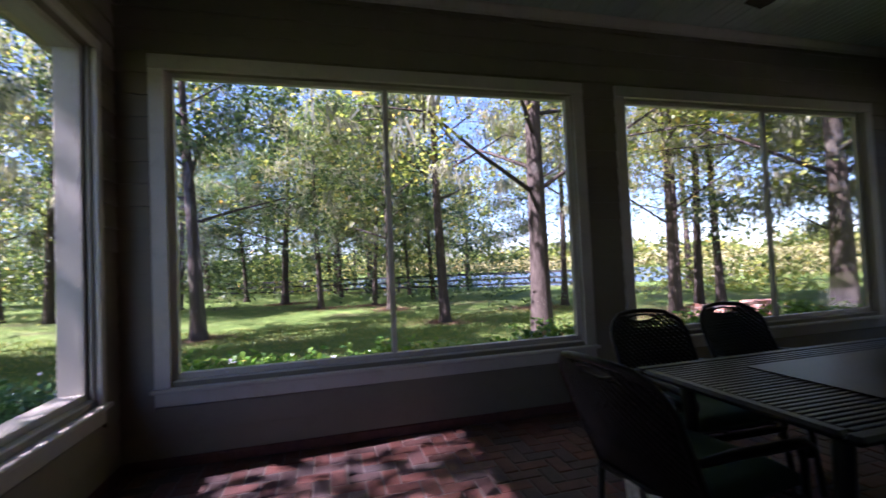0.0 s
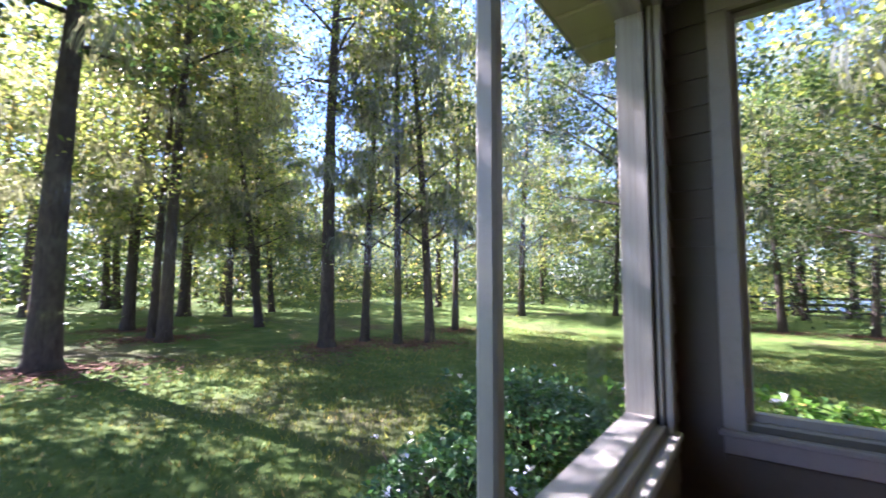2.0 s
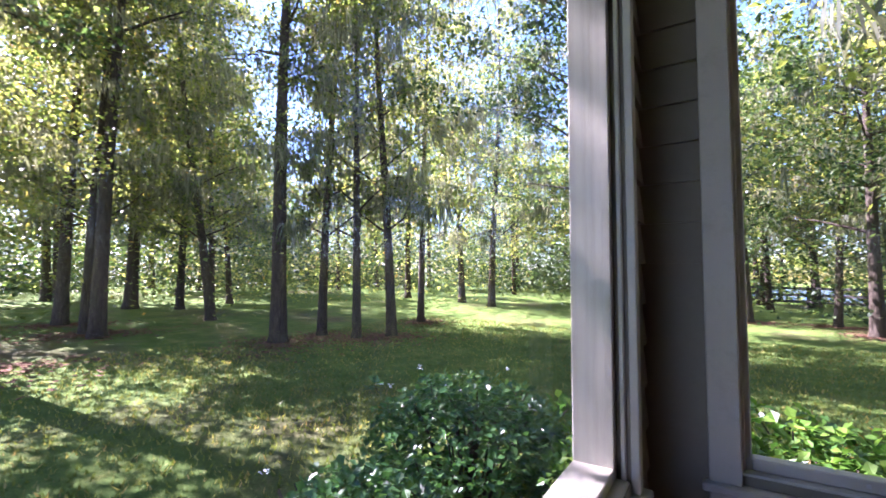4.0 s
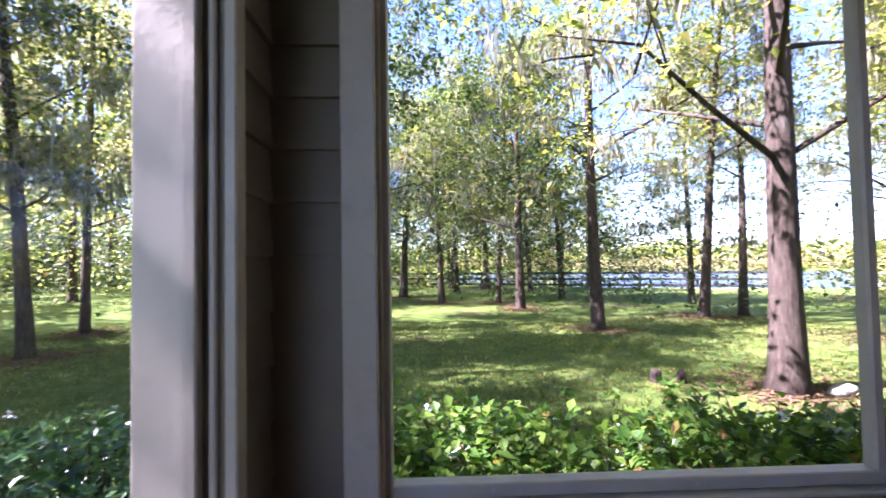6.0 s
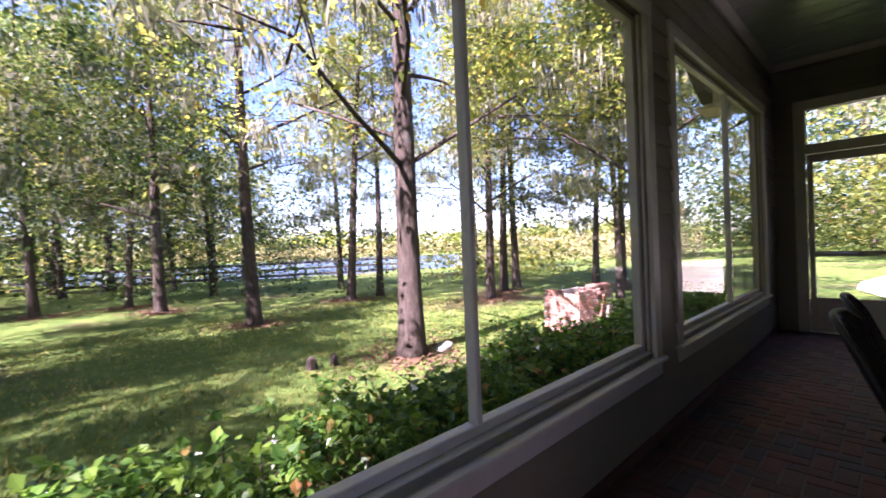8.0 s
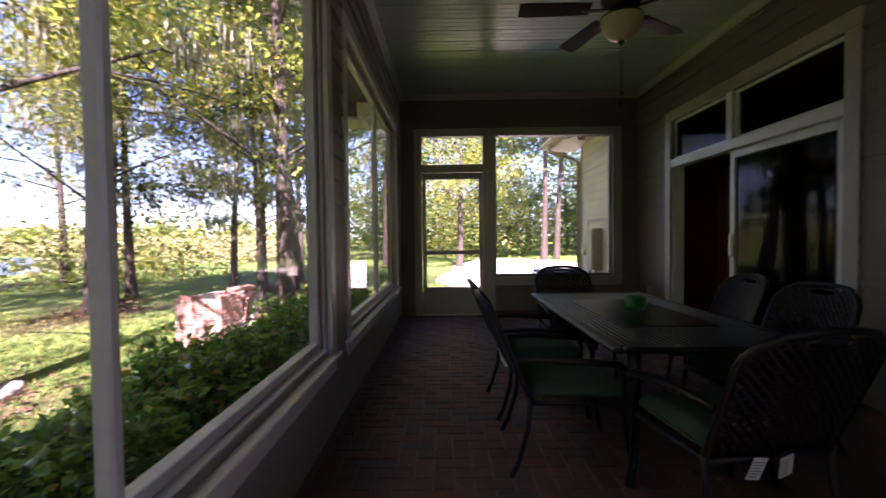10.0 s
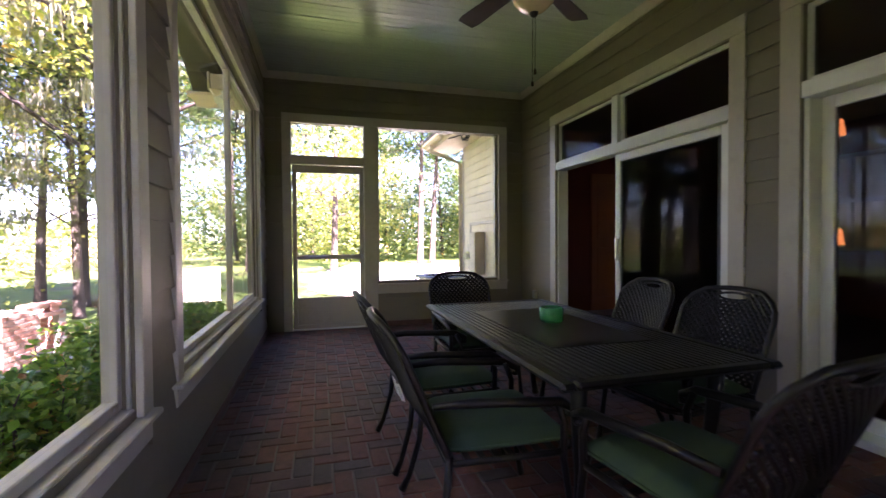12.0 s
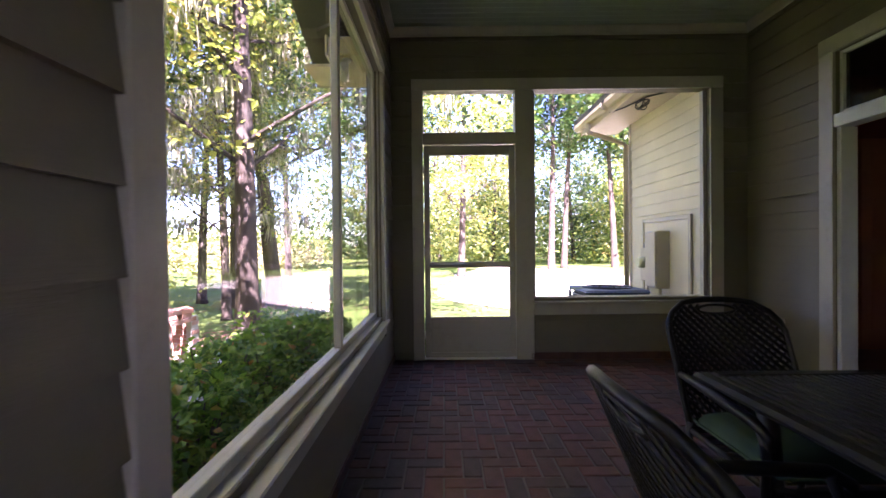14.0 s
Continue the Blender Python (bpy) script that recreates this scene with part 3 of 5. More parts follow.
def room_door():
    """An orange wooden panel door closed in the far wall of the room."""
    d = thing("room_door", "orange-brown wooden panel door closed in the far wall indoors", "door", m=pose(7.955, -5.07, 0.0, 0, 0, -90) @ Matrix.Diagonal((1.05, 1.0, 1.12, 1)))
    part("door_slab", Geo().box(0, -0.02, 0.01, 0.86, 0.02, 2.05, 0.004), ROOM_DOOR, d)
    for z0, z1 in ((0.2, 0.95), (1.08, 1.92)):
        for x0, x1 in ((0.1, 0.40), (0.46, 0.76)):
            part("door_panel", Geo().box(x0, -0.028, z0, x1, 0.028, z1, 0.008), ROOM_DOOR, d)
    part("door_knob", Geo().lathe([(0.0, 0.0), (0.02, 0.004), (0.028, 0.02), (0.02, 0.04), (0.0, 0.045)], 12, (0.8, 0.03, 1.0)), STEEL, d)
    blind = thing("window_5", "indoor window with pale horizontal slat blinds", "window", kind="structure")
    for s, e in ((1.55, 1.6), (2.7, 2.75)):
        part("blind_side", Geo().box(s, RY - 0.06, 0.9, e, RY + 0.01, 2.1), WHITE, blind)
    for i in range(22):
        part("slat", Geo().box(1.601, RY - 0.035, 0.93 + i * 0.052, 2.699, RY - 0.005, 0.934 + i * 0.052), WHITE, blind)
    # unseen window added to brighten the room; the wing wall now backs it
    pane = thing("window_6", "added indoor window with white frame and muntins, backed by the wing wall", "window", kind="structure")
    for s, e in ((5.4, 5.46), (6.37, 6.43), (7.34, 7.4)):
        part("window_stile", Geo().box(s, RY - 0.08, 1.0, e, RY + 0.01, 2.5, 0.004), WHITE, pane)
    for z in (1.0, 1.74, 2.44):
        for s, e in ((5.461, 6.369), (6.431, 7.339)):
            part("window_rail", Geo().box(s, RY - 0.075, z, e, RY + 0.005, z + 0.06, 0.004), WHITE, pane)
    lamp = thing("floor_lamp", "tall dark floor lamp with two small lit orange shades", "lamp", m=pose(3.96, -4.5, 0))
    part("lamp_pole", Geo().lathe([(0.0, 0.0), (0.15, 0.0), (0.15, 0.02), (0.02, 0.05), (0.014, 0.3), (0.014, 2.12), (0.0, 2.14)], 14), FAN_WOOD, lamp)
    for z in (1.15, 1.98):
        part("lamp_shade", Geo().lathe([(0.05, z), (0.032, z + 0.12)], 16), EMBER, lamp, "glowing orange shade")


room_door()

# ---- roof, eaves and the rest of the house ----
def house_shell():
    r = thing("porch_roof", "grey shingled gable roof over the porch with boxed eaves", "roof", kind="structure")
    ridge = 5.6
    part("roof_slope", Geo().prism([(-0.72, 3.30), (LX / 2, ridge), (LX / 2, ridge + 0.12), (-0.72, 3.40)], "y", -12.0, 0.98), ROOF, r)
    part("roof_slope", Geo().prism([(LX + 0.72, 3.30), (LX / 2, ridge), (LX / 2, ridge + 0.12), (LX + 0.72, 3.40)], "y", -12.0, 0.98), ROOF, r)
    part("gable_wall", Geo().prism([(-T, CEIL + 0.06), (LX + T, CEIL + 0.06), (LX / 2, ridge - 0.05)], "y", 0.02, 0.14), SIDING_OUT, r)
    for x0, x1, xf in ((-0.70, -T, -0.70), (LX + T, LX + 0.70, LX + 0.70)):
        part("soffit", Geo().box(x0, -6.0, 3.10, x1, 0.92, 3.13), SOFFIT, r, "tan boxed soffit under the eave")
        s = 1 if xf > 0 else -1
        part("fascia", Geo().box(xf, -6.0, 3.09, xf + s * 0.025, 0.95, 3.32, 0.004), TRIM, r)
    for a, b in ((-0.69, 0.14), (LX - 0.20, LX + 0.69)):
        part("eave_return", Geo().box(a, T + 0.002, 3.08, b, 0.58, 3.27, 0.01), SOFFIT, r, "boxed cornice return at the gable corner")
        part("return_fascia", Geo().box(a - 0.02, 0.582, 3.07, b + 0.02, 0.605, 3.28, 0.004), TRIM, r)
        part("return_roof", Geo().prism([(T, 3.52), (0.68, 3.285), (0.68, 3.315), (T, 3.56)], "x", a - 0.06, b + 0.06), ROOF, r)
    f = thing("flood_light", "pale twin flood light under the eave corner", "lamp", m=pose(LX - 0.10, 0.42, 3.08))
    part("light_plate", Geo().lathe([(0.0, 0.0), (0.05, 0.0), (0.05, -0.02), (0.0, -0.025)], 12), WHITE, f)
    for s in (-1, 1):
        part("light_head", Geo().tube([(0, 0, -0.02), (s * 0.05, 0.02, -0.08), (s * 0.12, 0.06, -0.15)], [0.02, 0.035, 0.06], 12), WHITE, f)


house_shell()


def house_wing():
    """The house to the south and its wing with gutter and downspout east of the porch."""
    y, x1 = WY - 0.03, 10.65
    w = thing("house_wing", "cream lap-sided house wing with tan eaves and gutter", "house", kind="structure")
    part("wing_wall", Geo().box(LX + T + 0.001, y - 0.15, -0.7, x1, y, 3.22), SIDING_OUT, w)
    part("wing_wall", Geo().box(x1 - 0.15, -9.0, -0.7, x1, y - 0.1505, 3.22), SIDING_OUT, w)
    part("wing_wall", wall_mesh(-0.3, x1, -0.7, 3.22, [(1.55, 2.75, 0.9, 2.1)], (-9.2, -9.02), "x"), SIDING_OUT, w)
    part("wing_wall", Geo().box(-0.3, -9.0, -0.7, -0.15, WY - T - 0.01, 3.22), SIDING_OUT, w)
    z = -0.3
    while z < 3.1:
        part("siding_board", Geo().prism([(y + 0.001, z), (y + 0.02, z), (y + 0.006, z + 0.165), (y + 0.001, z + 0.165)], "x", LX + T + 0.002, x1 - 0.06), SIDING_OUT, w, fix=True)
        z += 0.16
    part("corner_board", Geo().box(x1 - 0.06, y + 0.001, -0.7, x1 + 0.012, y + 0.028, 3.21, 0.004), TRIM, w)
    part("wing_soffit", Geo().box(LX + T + 0.55, y, 3.19, 11.3, -3.12, 3.215), SOFFIT, w)
    part("wing_fascia", Geo().box(LX + 0.75, -3.119, 3.17, 11.32, -3.095, 3.36, 0.004), SOFFIT, w)
    part("wing_roof", Geo().prism([(-3.0, 3.37), (-6.4, 5.9), (-6.4, 6.0), (-3.0, 3.46)], "x", LX + 0.6, 11.4), ROOF, w)
    part("wing_roof", Geo().prism([(-9.8, 3.37), (-6.4, 5.9), (-6.4, 6.0), (-9.8, 3.46)], "x", LX + 0.6, 11.4), ROOF, w)
    for a, b in ((LX + 1.05, 9.82), (9.98, 11.36)):
        part("gutter", Geo().prism([(-3.094, 3.36), (-2.985, 3.36), (-2.975, 3.30), (-3.03, 3.245), (-3.094, 3.245)], "x", a, b), SOFFIT, w, "tan metal gutter")
    part("downspout", Geo().tube([(10.75, -3.03, 3.26), (10.75, -3.05, 3.1), (10.72, -3.4, 2.98), (10.70, y + 0.06, 2.86), (10.70, y + 0.06, -0.6)], 0.045, 8), SOFFIT, w, "tan downspout at the corner")
    cable = [(LX + 0.5, y + 0.03, 3.05), (8.6, y + 0.08, 3.12), (9.1, -3.3, 3.16), (9.6, -3.2, 3.17), (9.9, -3.1, 3.19)]
    part("cable", Geo().tube(cable, 0.012, 6), WIRE, w)
    coil = [(9.25 + 0.13 * math.cos(a * 0.7), -3.3 + 0.05 * math.sin(a * 1.1), 3.1 + 0.06 * math.sin(a * 0.7)) for a in range(28)]
    part("cable_coil", Geo().tube(coil, 0.009, 6), WIRE, w)
    # boxes on the wing's wall
    p = thing("meter_panel", "flat tan board with trim behind electric meter boxes", "panel", m=pose(0, 0, 0))
    part("panel_board", Geo().box(8.82, y + 0.021, -0.3, 10.08, y + 0.035, 1.50, 0.004), SIDING_OUT, p)
    for q in ((8.76, -0.3, 8.82, 1.56), (10.08, -0.3, 10.14, 1.56), (8.8205, 1.5005, 10.0795, 1.56)):
        part("panel_trim", Geo().box(q[0], y + 0.021, q[1], q[2], y + 0.05, q[3], 0.004), TRIM, p)
    e = thing("breaker_box", "tall tan metal electrical box with cover on the wing wall", "electrical box", m=pose(0, 0, 0))
    part("box_body", Geo().box(9.3, y + 0.036, 0.55, 9.62, y + 0.22, 1.36, 0.01), BOX_GREY, e)
    part("box_cover", Geo().box(9.31, y + 0.2205, 0.57, 9.61, y + 0.24, 1.34, 0.008), BOX_GREY, e)
    part("conduit", Geo().tube([(9.45, y + 0.1, 0.55), (9.45, y + 0.1, -0.5)], 0.025), BOX_GREY, e)
    mt = thing("electric_meter", "grey meter box with a round glass meter", "electric meter", m=pose(0, 0, 0))
    part("meter_box", Geo().box(9.72, y + 0.036, 0.62, 9.95, y + 0.16, 1.12, 0.01), BOX_GREY, mt)
    d = Geo()
    d.tube([(9.83, y + 0.16, 0.9), (9.83, y + 0.22, 0.9), (9.83, y + 0.26, 0.9)], [0.085, 0.085, 0.07], 16)
    part("meter_dial", d, METER, mt, "round pale meter face")
    part("conduit", Geo().tube([(9.83, y + 0.1, 0.62), (9.83, y + 0.1, -0.5)], 0.025), BOX_GREY, mt)


house_wing()


def ac_unit():
    a = thing("ac_unit", "blue-grey outdoor air conditioning unit with louvred sides", "air conditioner", m=pose(9.75, -2.98, GROUND))
    part("pad", Geo().box(-0.5, -0.5, 0.0, 0.5, 0.5, 0.16, 0.02), MORTAR, a)
    part("core", Geo().box(-0.38, -0.38, 0.17, 0.38, 0.38, 1.1), WIRE, a)
    for s in (-1, 1):
        for t in (-1, 1):
            part("corner_post", Geo().box(s * 0.43 - 0.02, t * 0.43 - 0.02, 0.16, s * 0.43 + 0.02, t * 0.43 + 0.02, 1.12, 0.01), AC_GREY, a)
    for i in range(22):
        z = 0.2 + i * 0.041
        g = Geo()
        for s in (-1, 1):
            g.box(-0.41, s * 0.42 - 0.012, z, 0.41, s * 0.42 + 0.012, z + 0.018)
            g.box(s * 0.42 - 0.012, -0.41, z, s * 0.42 + 0.012, 0.41, z + 0.018)
        part("louvre", g, AC_GREY, a)
    part("top_cover", Geo().box(-0.46, -0.46, 1.12, 0.46, 0.46, 1.18, 0.035), AC_GREY, a, "blue-grey top cover")
    for r in (0.12, 0.2, 0.28, 0.35):
        part("grille_ring", Geo().tube([(r * math.cos(k * math.pi / 12), r * math.sin(k * math.pi / 12), 1.19) for k in range(25)], 0.006, 5, False), WIRE, a)


ac_unit()


# ---- lawn, lake and far shore ----
def terrain():
    xs = [-1500, -600, -250, -140, -100, -80] + [-70 + i * 2.0 for i in range(86)] + [110, 130, 160, 250, 600, 1500]
    ys = [-1500, -500, -150, -80, -60, -45] + [-36 + i * 2.0 for i in range(80)] + [135, 160, 250, 600, 1500]
    v = [(x, y, ground_z(x, y)) for y in ys for x in xs]
    nx = len(xs)
    f = [(j * nx + i, j * nx + i + 1, (j + 1) * nx + i + 1, (j + 1) * nx + i) for j in range(len(ys) - 1) for i in range(nx - 1)]
    tagged(part("ground", Geo().add(v, f, True), LAWN), "mown green lawn with dry leaf litter under trees", "lawn", kind="structure")
    n = 64
    ring = []
    for k in range(n):
        a = 2 * math.pi * k / n
        u, w = 33.5 * math.cos(a), 38.0 * math.sin(a)
        ring.append((30 + u * 0.47 + w * 0.88, 56 + u * 0.88 - w * 0.47, -0.95))
    tagged(part("water", Geo().add(ring, [tuple(range(n))]), WATER), "calm lake water mirroring the bright sky", "lake", kind="structure")


terrain()


LITTER_MESHES = []


def litter_patch(x, y, r, seed):
    """Dry leaves scattered on the ground round a trunk."""
    if not LITTER_MESHES:
        for k in range(3):
            rnd, g = random.Random(60 + k), Geo()
            for _ in range(1500):
                a, q = rnd.uniform(0, 6.283), min(1.5, abs(rnd.gauss(0, 0.62)))
                px, py, s, t = q * math.cos(a) * 1.25, q * math.sin(a) * 0.9, rnd.uniform(0.022, 0.05), rnd.uniform(0, 6.283)
                dx, dy, h = s * math.cos(t), s * math.sin(t), rnd.uniform(0.008, 0.03)
                o = len(g.v)
                g.v.extend([(px - dx, py - dy, h), (px + dy * 0.5, py - dx * 0.5, h + rnd.uniform(0, 0.03)), (px + dx, py + dy, h), (px - dy * 0.5, py + dx * 0.5, h + rnd.uniform(-0.01, 0.02))])
                g.f.append((o, o + 1, o + 2, o + 3))
                g.smooth.append(False)
            LITTER_MESHES.append(g.mesh("leaf_litter", LITTER))
    ob = part("leaf_litter", LITTER_MESHES[seed % 3], None, m=pose(x, y, ground_z(x, y), 0, 0, seed * 37) @ Matrix.Diagonal((r, r, 1, 1)))
    return tagged(ob, "patch of dry brown leaves round a tree foot", "leaf litter", "litter under the trees", "stuff")


def sandy_drive():
    """A pale sunlit drive on the east lawn."""
    out = []
    for k in range(40):
        a = 2 * math.pi * k / 40
        q = 1 + 0.12 * math.sin(3 * a + 1) + 0.06 * math.sin(7 * a)
        x, y = 25 + 11.5 * q * math.cos(a), -5.6 + 5.2 * q * math.sin(a)
        out.append((x, y))
    g = Geo()
    v = [(25, -5.0, ground_z(25, -5.0) + 0.03)]
    for f in (0.33, 0.66, 1.0):
        v += [(25 + (x - 25) * f, -5 + (y + 5) * f, ground_z(25 + (x - 25) * f, -5 + (y + 5) * f) + 0.03) for x, y in out]
    n = 40
    fs = [(0, 1 + i, 1 + (i + 1) % n) for i in range(n)]
    for q in range(2):
        o = 1 + q * n
        fs += [(o + i, o + n + i, o + n + (i + 1) % n, o + (i + 1) % n) for i in range(n)]
    tagged(part("road", g.add(v, fs, True), SAND), "pale sandy drive in full sun", "drive", kind="structure")


sandy_drive()


def grass_blades():
    """Short grass tufts on the lawn near the porch."""
    rnd, g = random.Random(31), Geo()
    for _ in range(60000):
        x, y = (rnd.uniform(-10, 12), rnd.uniform(1.7, 13)) if rnd.random() < 0.72 else (rnd.uniform(-11, -1.0), rnd.uniform(-5, 4))
        if x > -0.6 and y < 1.7:
            continue
        z, a, h, w = ground_z(x, y) - 0.01, rnd.uniform(0, 6.283), rnd.uniform(0.035, 0.085), rnd.uniform(0.008, 0.018)
        dx, dy, lx, ly = w * math.cos(a), w * math.sin(a), rnd.gauss(0, 0.03), rnd.gauss(0, 0.03)
        o = len(g.v)
        g.v.extend([(x - dx, y - dy, z), (x + dx, y + dy, z), (x + lx, y + ly, z + h)])
        g.f.append((o, o + 1, o + 2))
        g.smooth.append(False)
    tagged(part("grass", g, GRASS, fix=False), "short green lawn grass", "grass", kind="stuff")


grass_blades()


# ---- trees ----
def leaf_quads(rnd, centre, spread, count, size, g, droop=0.3):
    """Small bent leaf sprays scattered round a centre."""
    for _ in range(count):
        p = Vector((rnd.gauss(0, spread), rnd.gauss(0, spread), rnd.gauss(0, spread * 0.6))) + centre
        a, t, s = rnd.uniform(0, 6.283), rnd.uniform(-0.9, 0.9), size * rnd.uniform(0.6, 1.4)
        d = Vector((math.cos(a) * math.cos(t), math.sin(a) * math.cos(t), math.sin(t) - droop)).normalized()
        w = d.cross(Vector((rnd.uniform(-0.6, 0.6), rnd.uniform(-0.6, 0.6), 1))).normalized() * s * 0.34
        up = Vector((0, 0, s * 0.12))
        o = len(g.v)
        g.v.extend([tuple(p), tuple(p + d * s * 0.5 + w + up), tuple(p + d * s), tuple(p + d * s * 0.5 - w + up)])
        g.f.append((o, o + 1, o + 2, o + 3))
        g.smooth.append(False)


def make_tree(kind, seed, height, crown_base, reach, r0, limbs, leaf_mat, leaves, leaf_size, moss, label):
    """Trunk with limbs, a crown of leaf sprays, and hanging moss."""
    rnd = random.Random(seed)
    tree = thing(kind, label, "tree", "trees on the lawn")
    trunk, wood, crown, hang = Geo(), Geo(), Geo(), Geo()
    lean = Vector((rnd.uniform(-0.05, 0.05), rnd.uniform(-0.05, 0.05), 1))
    pts, rad = [], []
    for i in range(11):
        k = i / 10
        wob = Vector((math.sin(k * 5 + seed), math.cos(k * 4 + seed * 2), 0)) * 0.16 * k
        pts.append(Vector((0, 0, -0.15)) + lean * (height * 0.88 * k) + wob)
        rad.append(r0 * (1.0 - 0.82 * k) * (1.0 + (0.55 if i == 0 else 0.0)))
    pts.insert(1, pts[0] + Vector((0, 0, 0.35)))
    rad.insert(1, r0 * 1.12)
    trunk.tube(pts, rad, 12)
    tips = []
    for i in range(limbs):
        k = (i + rnd.random()) / limbs
        z = crown_base + (height * 0.86 - crown_base) * k
        u = (z / (height * 0.88)) * 10
        j = min(9, max(0, int(u)))
        p = pts[j + 1].lerp(pts[j + 2], u - j) if j + 2 < len(pts) else pts[-1]
        a = i * 2.4 + rnd.uniform(-0.5, 0.5)
        ln = reach * (1.0 - 0.55 * k) * rnd.uniform(0.7, 1.15)
        rise = rnd.uniform(0.05, 0.55)
        d = Vector((math.cos(a), math.sin(a), rise)).normalized()
        q = [p, p + d * ln * 0.35 + Vector((0, 0, 0.05 * ln)), p + d * ln * 0.7 + Vector((rnd.uniform(-0.3, 0.3), rnd.uniform(-0.3, 0.3), 0.1 * ln)), p + d * ln + Vector((0, 0, -0.02 * ln))]
        r = r0 * 0.23 * (1 - 0.6 * k)
        wood.tube(q, [r, r * 0.75, r * 0.45, r * 0.15], 6)
        tips += [q[2], q[3]]
        for s in range(3):
            b0 = q[1].lerp(q[3], 0.25 + 0.25 * s)
            d2 = Vector((math.cos(a + rnd.choice((-1, 1)) * rnd.uniform(0.5, 1.2)), math.sin(a + rnd.choice((-1, 1)) * rnd.uniform(0.5, 1.2)), rnd.uniform(-0.15, 0.5)))
            b1 = b0 + d2 * ln * rnd.uniform(0.25, 0.45)
            wood.tube([b0, b0.lerp(b1, 0.5) + Vector((0, 0, 0.06)), b1], [r * 0.4, r * 0.28, r * 0.1], 5)
            tips.append(b1)
    tips.append(pts[-1])
    per = max(1, leaves // len(tips))
    for t in tips:
        for _ in range(3):
            c = t + Vector((rnd.gauss(0, 0.75), rnd.gauss(0, 0.75), rnd.gauss(0.1, 0.5)))
            leaf_quads(rnd, c, 0.36, per // 3, leaf_size, crown)
    part("trunk", trunk, BARK, tree, fix=False)
    part("limbs", wood, BARK, tree, fix=False)["kind"] = "stuff"
    part("crown", crown, leaf_mat, tree, fix=False)["kind"] = "stuff"
    if moss:
        for _ in range(moss):
            p = rnd.choice(tips) + Vector((rnd.gauss(0, 0.35), rnd.gauss(0, 0.35), rnd.uniform(-0.1, 0.15)))
            ln = rnd.uniform(0.2, 0.55) + 0.75 * rnd.random() ** 3
            for _s in range(14):
                w, x, y = rnd.uniform(0.008, 0.026), rnd.gauss(0, 0.13), rnd.gauss(0, 0.13)
                a = rnd.uniform(0, 3.14)
                dx, dy, l2 = w * math.cos(a), w * math.sin(a), ln * rnd.uniform(0.2, 1.0)
                o = len(hang.v)
                sx = rnd.gauss(0, 0.09) * (0.4 + ln)
                hang.v.extend([(p.x + x - dx, p.y + y - dy, p.z), (p.x + x + dx, p.y + y + dy, p.z), (p.x + x + dx + sx, p.y + y + dy, p.z - l2 * 0.55), (p.x + x - dx + sx, p.y + y - dy, p.z - l2 * 0.55), (p.x + x + sx * 1.5, p.y + y, p.z - l2)])
                hang.f.extend([(o, o + 1, o + 2, o + 3), (o + 3, o + 2, o + 4)])
                hang.smooth.extend([False, False])
        part("hanging_moss", hang, MOSS, tree, "grey hanging moss", fix=False)["kind"] = "stuff"
    return tree


OAK = make_tree("oak_tree", 3, 15.5, 4.4, 5.4, 0.25, 20, LEAF_OAK, 12000, 0.135, 380, "oak tree with green crown and grey hanging moss")
DARK_OAK = make_tree("live_oak_tree", 8, 13.5, 3.6, 5.6, 0.25, 19, LEAF_DARK, 18500, 0.145, 170, "dark green live oak with a dense crown")
SLIM = make_tree("slim_tree", 5, 16.5, 2.7, 3.1, 0.17, 23, LEAF_OAK, 8500, 0.135, 330, "slim tall tree with green leaves and hanging moss")
YELLOW = make_tree("sweetgum_tree", 11, 15.0, 3.0, 4.6, 0.23, 20, LEAF_YELLOW, 12000, 0.125, 260, "tree with yellow-green leaves and some hanging moss")
PINE = make_tree("pine_tree", 14, 20.0, 8.5, 3.4, 0.22, 18, NEEDLES, 7000, 0.28, 60, "tall straight pine with a high crown")
TALL = make_tree("tall_oak_tree", 41, 17.5, 6.8, 3.5, 0.27, 16, LEAF_OAK, 8500, 0.14, 220, "tall oak with a bare lower trunk and hanging moss")
FAR_SLIM = make_tree("slim_tree", 25, 16.5, 3.2, 3.4, 0.17, 15, LEAF_OAK, 3600, 0.26, 60, "slim tall tree at the edge of the woods")
FAR_OAK = make_tree("oak_tree", 28, 15.0, 3.4, 5.0, 0.25, 15, LEAF_DARK, 4200, 0.28, 50, "dark green oak at the edge of the woods")
FAR_YELLOW = make_tree("sweetgum_tree", 29, 15.0, 2.6, 4.4, 0.23, 15, LEAF_YELLOW, 4200, 0.26, 40, "yellow-green tree at the edge of the woods")
first = {}


def plant(src, x, y, dia, turn, size=1.0, lean=(0, 0), litter=0.0):
    """Stands a tree on the ground. dia: the trunk's diameter in metres."""
    base_r = {OAK: 0.25, DARK_OAK: 0.25, SLIM: 0.17, YELLOW: 0.23, PINE: 0.22, TALL: 0.27, FAR_SLIM: 0.17, FAR_OAK: 0.25, FAR_YELLOW: 0.23}[src]
    k = dia / 2 / base_r
    m = pose(x, y, ground_z(x, y), lean[0], lean[1], turn) @ Matrix.Diagonal((0.7 * k + 0.3 * size, 0.7 * k + 0.3 * size, size, 1))
    if src not in first:
        first[src] = True
        src.matrix_basis = m
    else:
        ob = copy_thing(src, Matrix.Identity(4))
        ob.matrix_basis = m
    if litter:
        litter_patch(x, y, litter, int(x * 7 + y * 13) % 997)


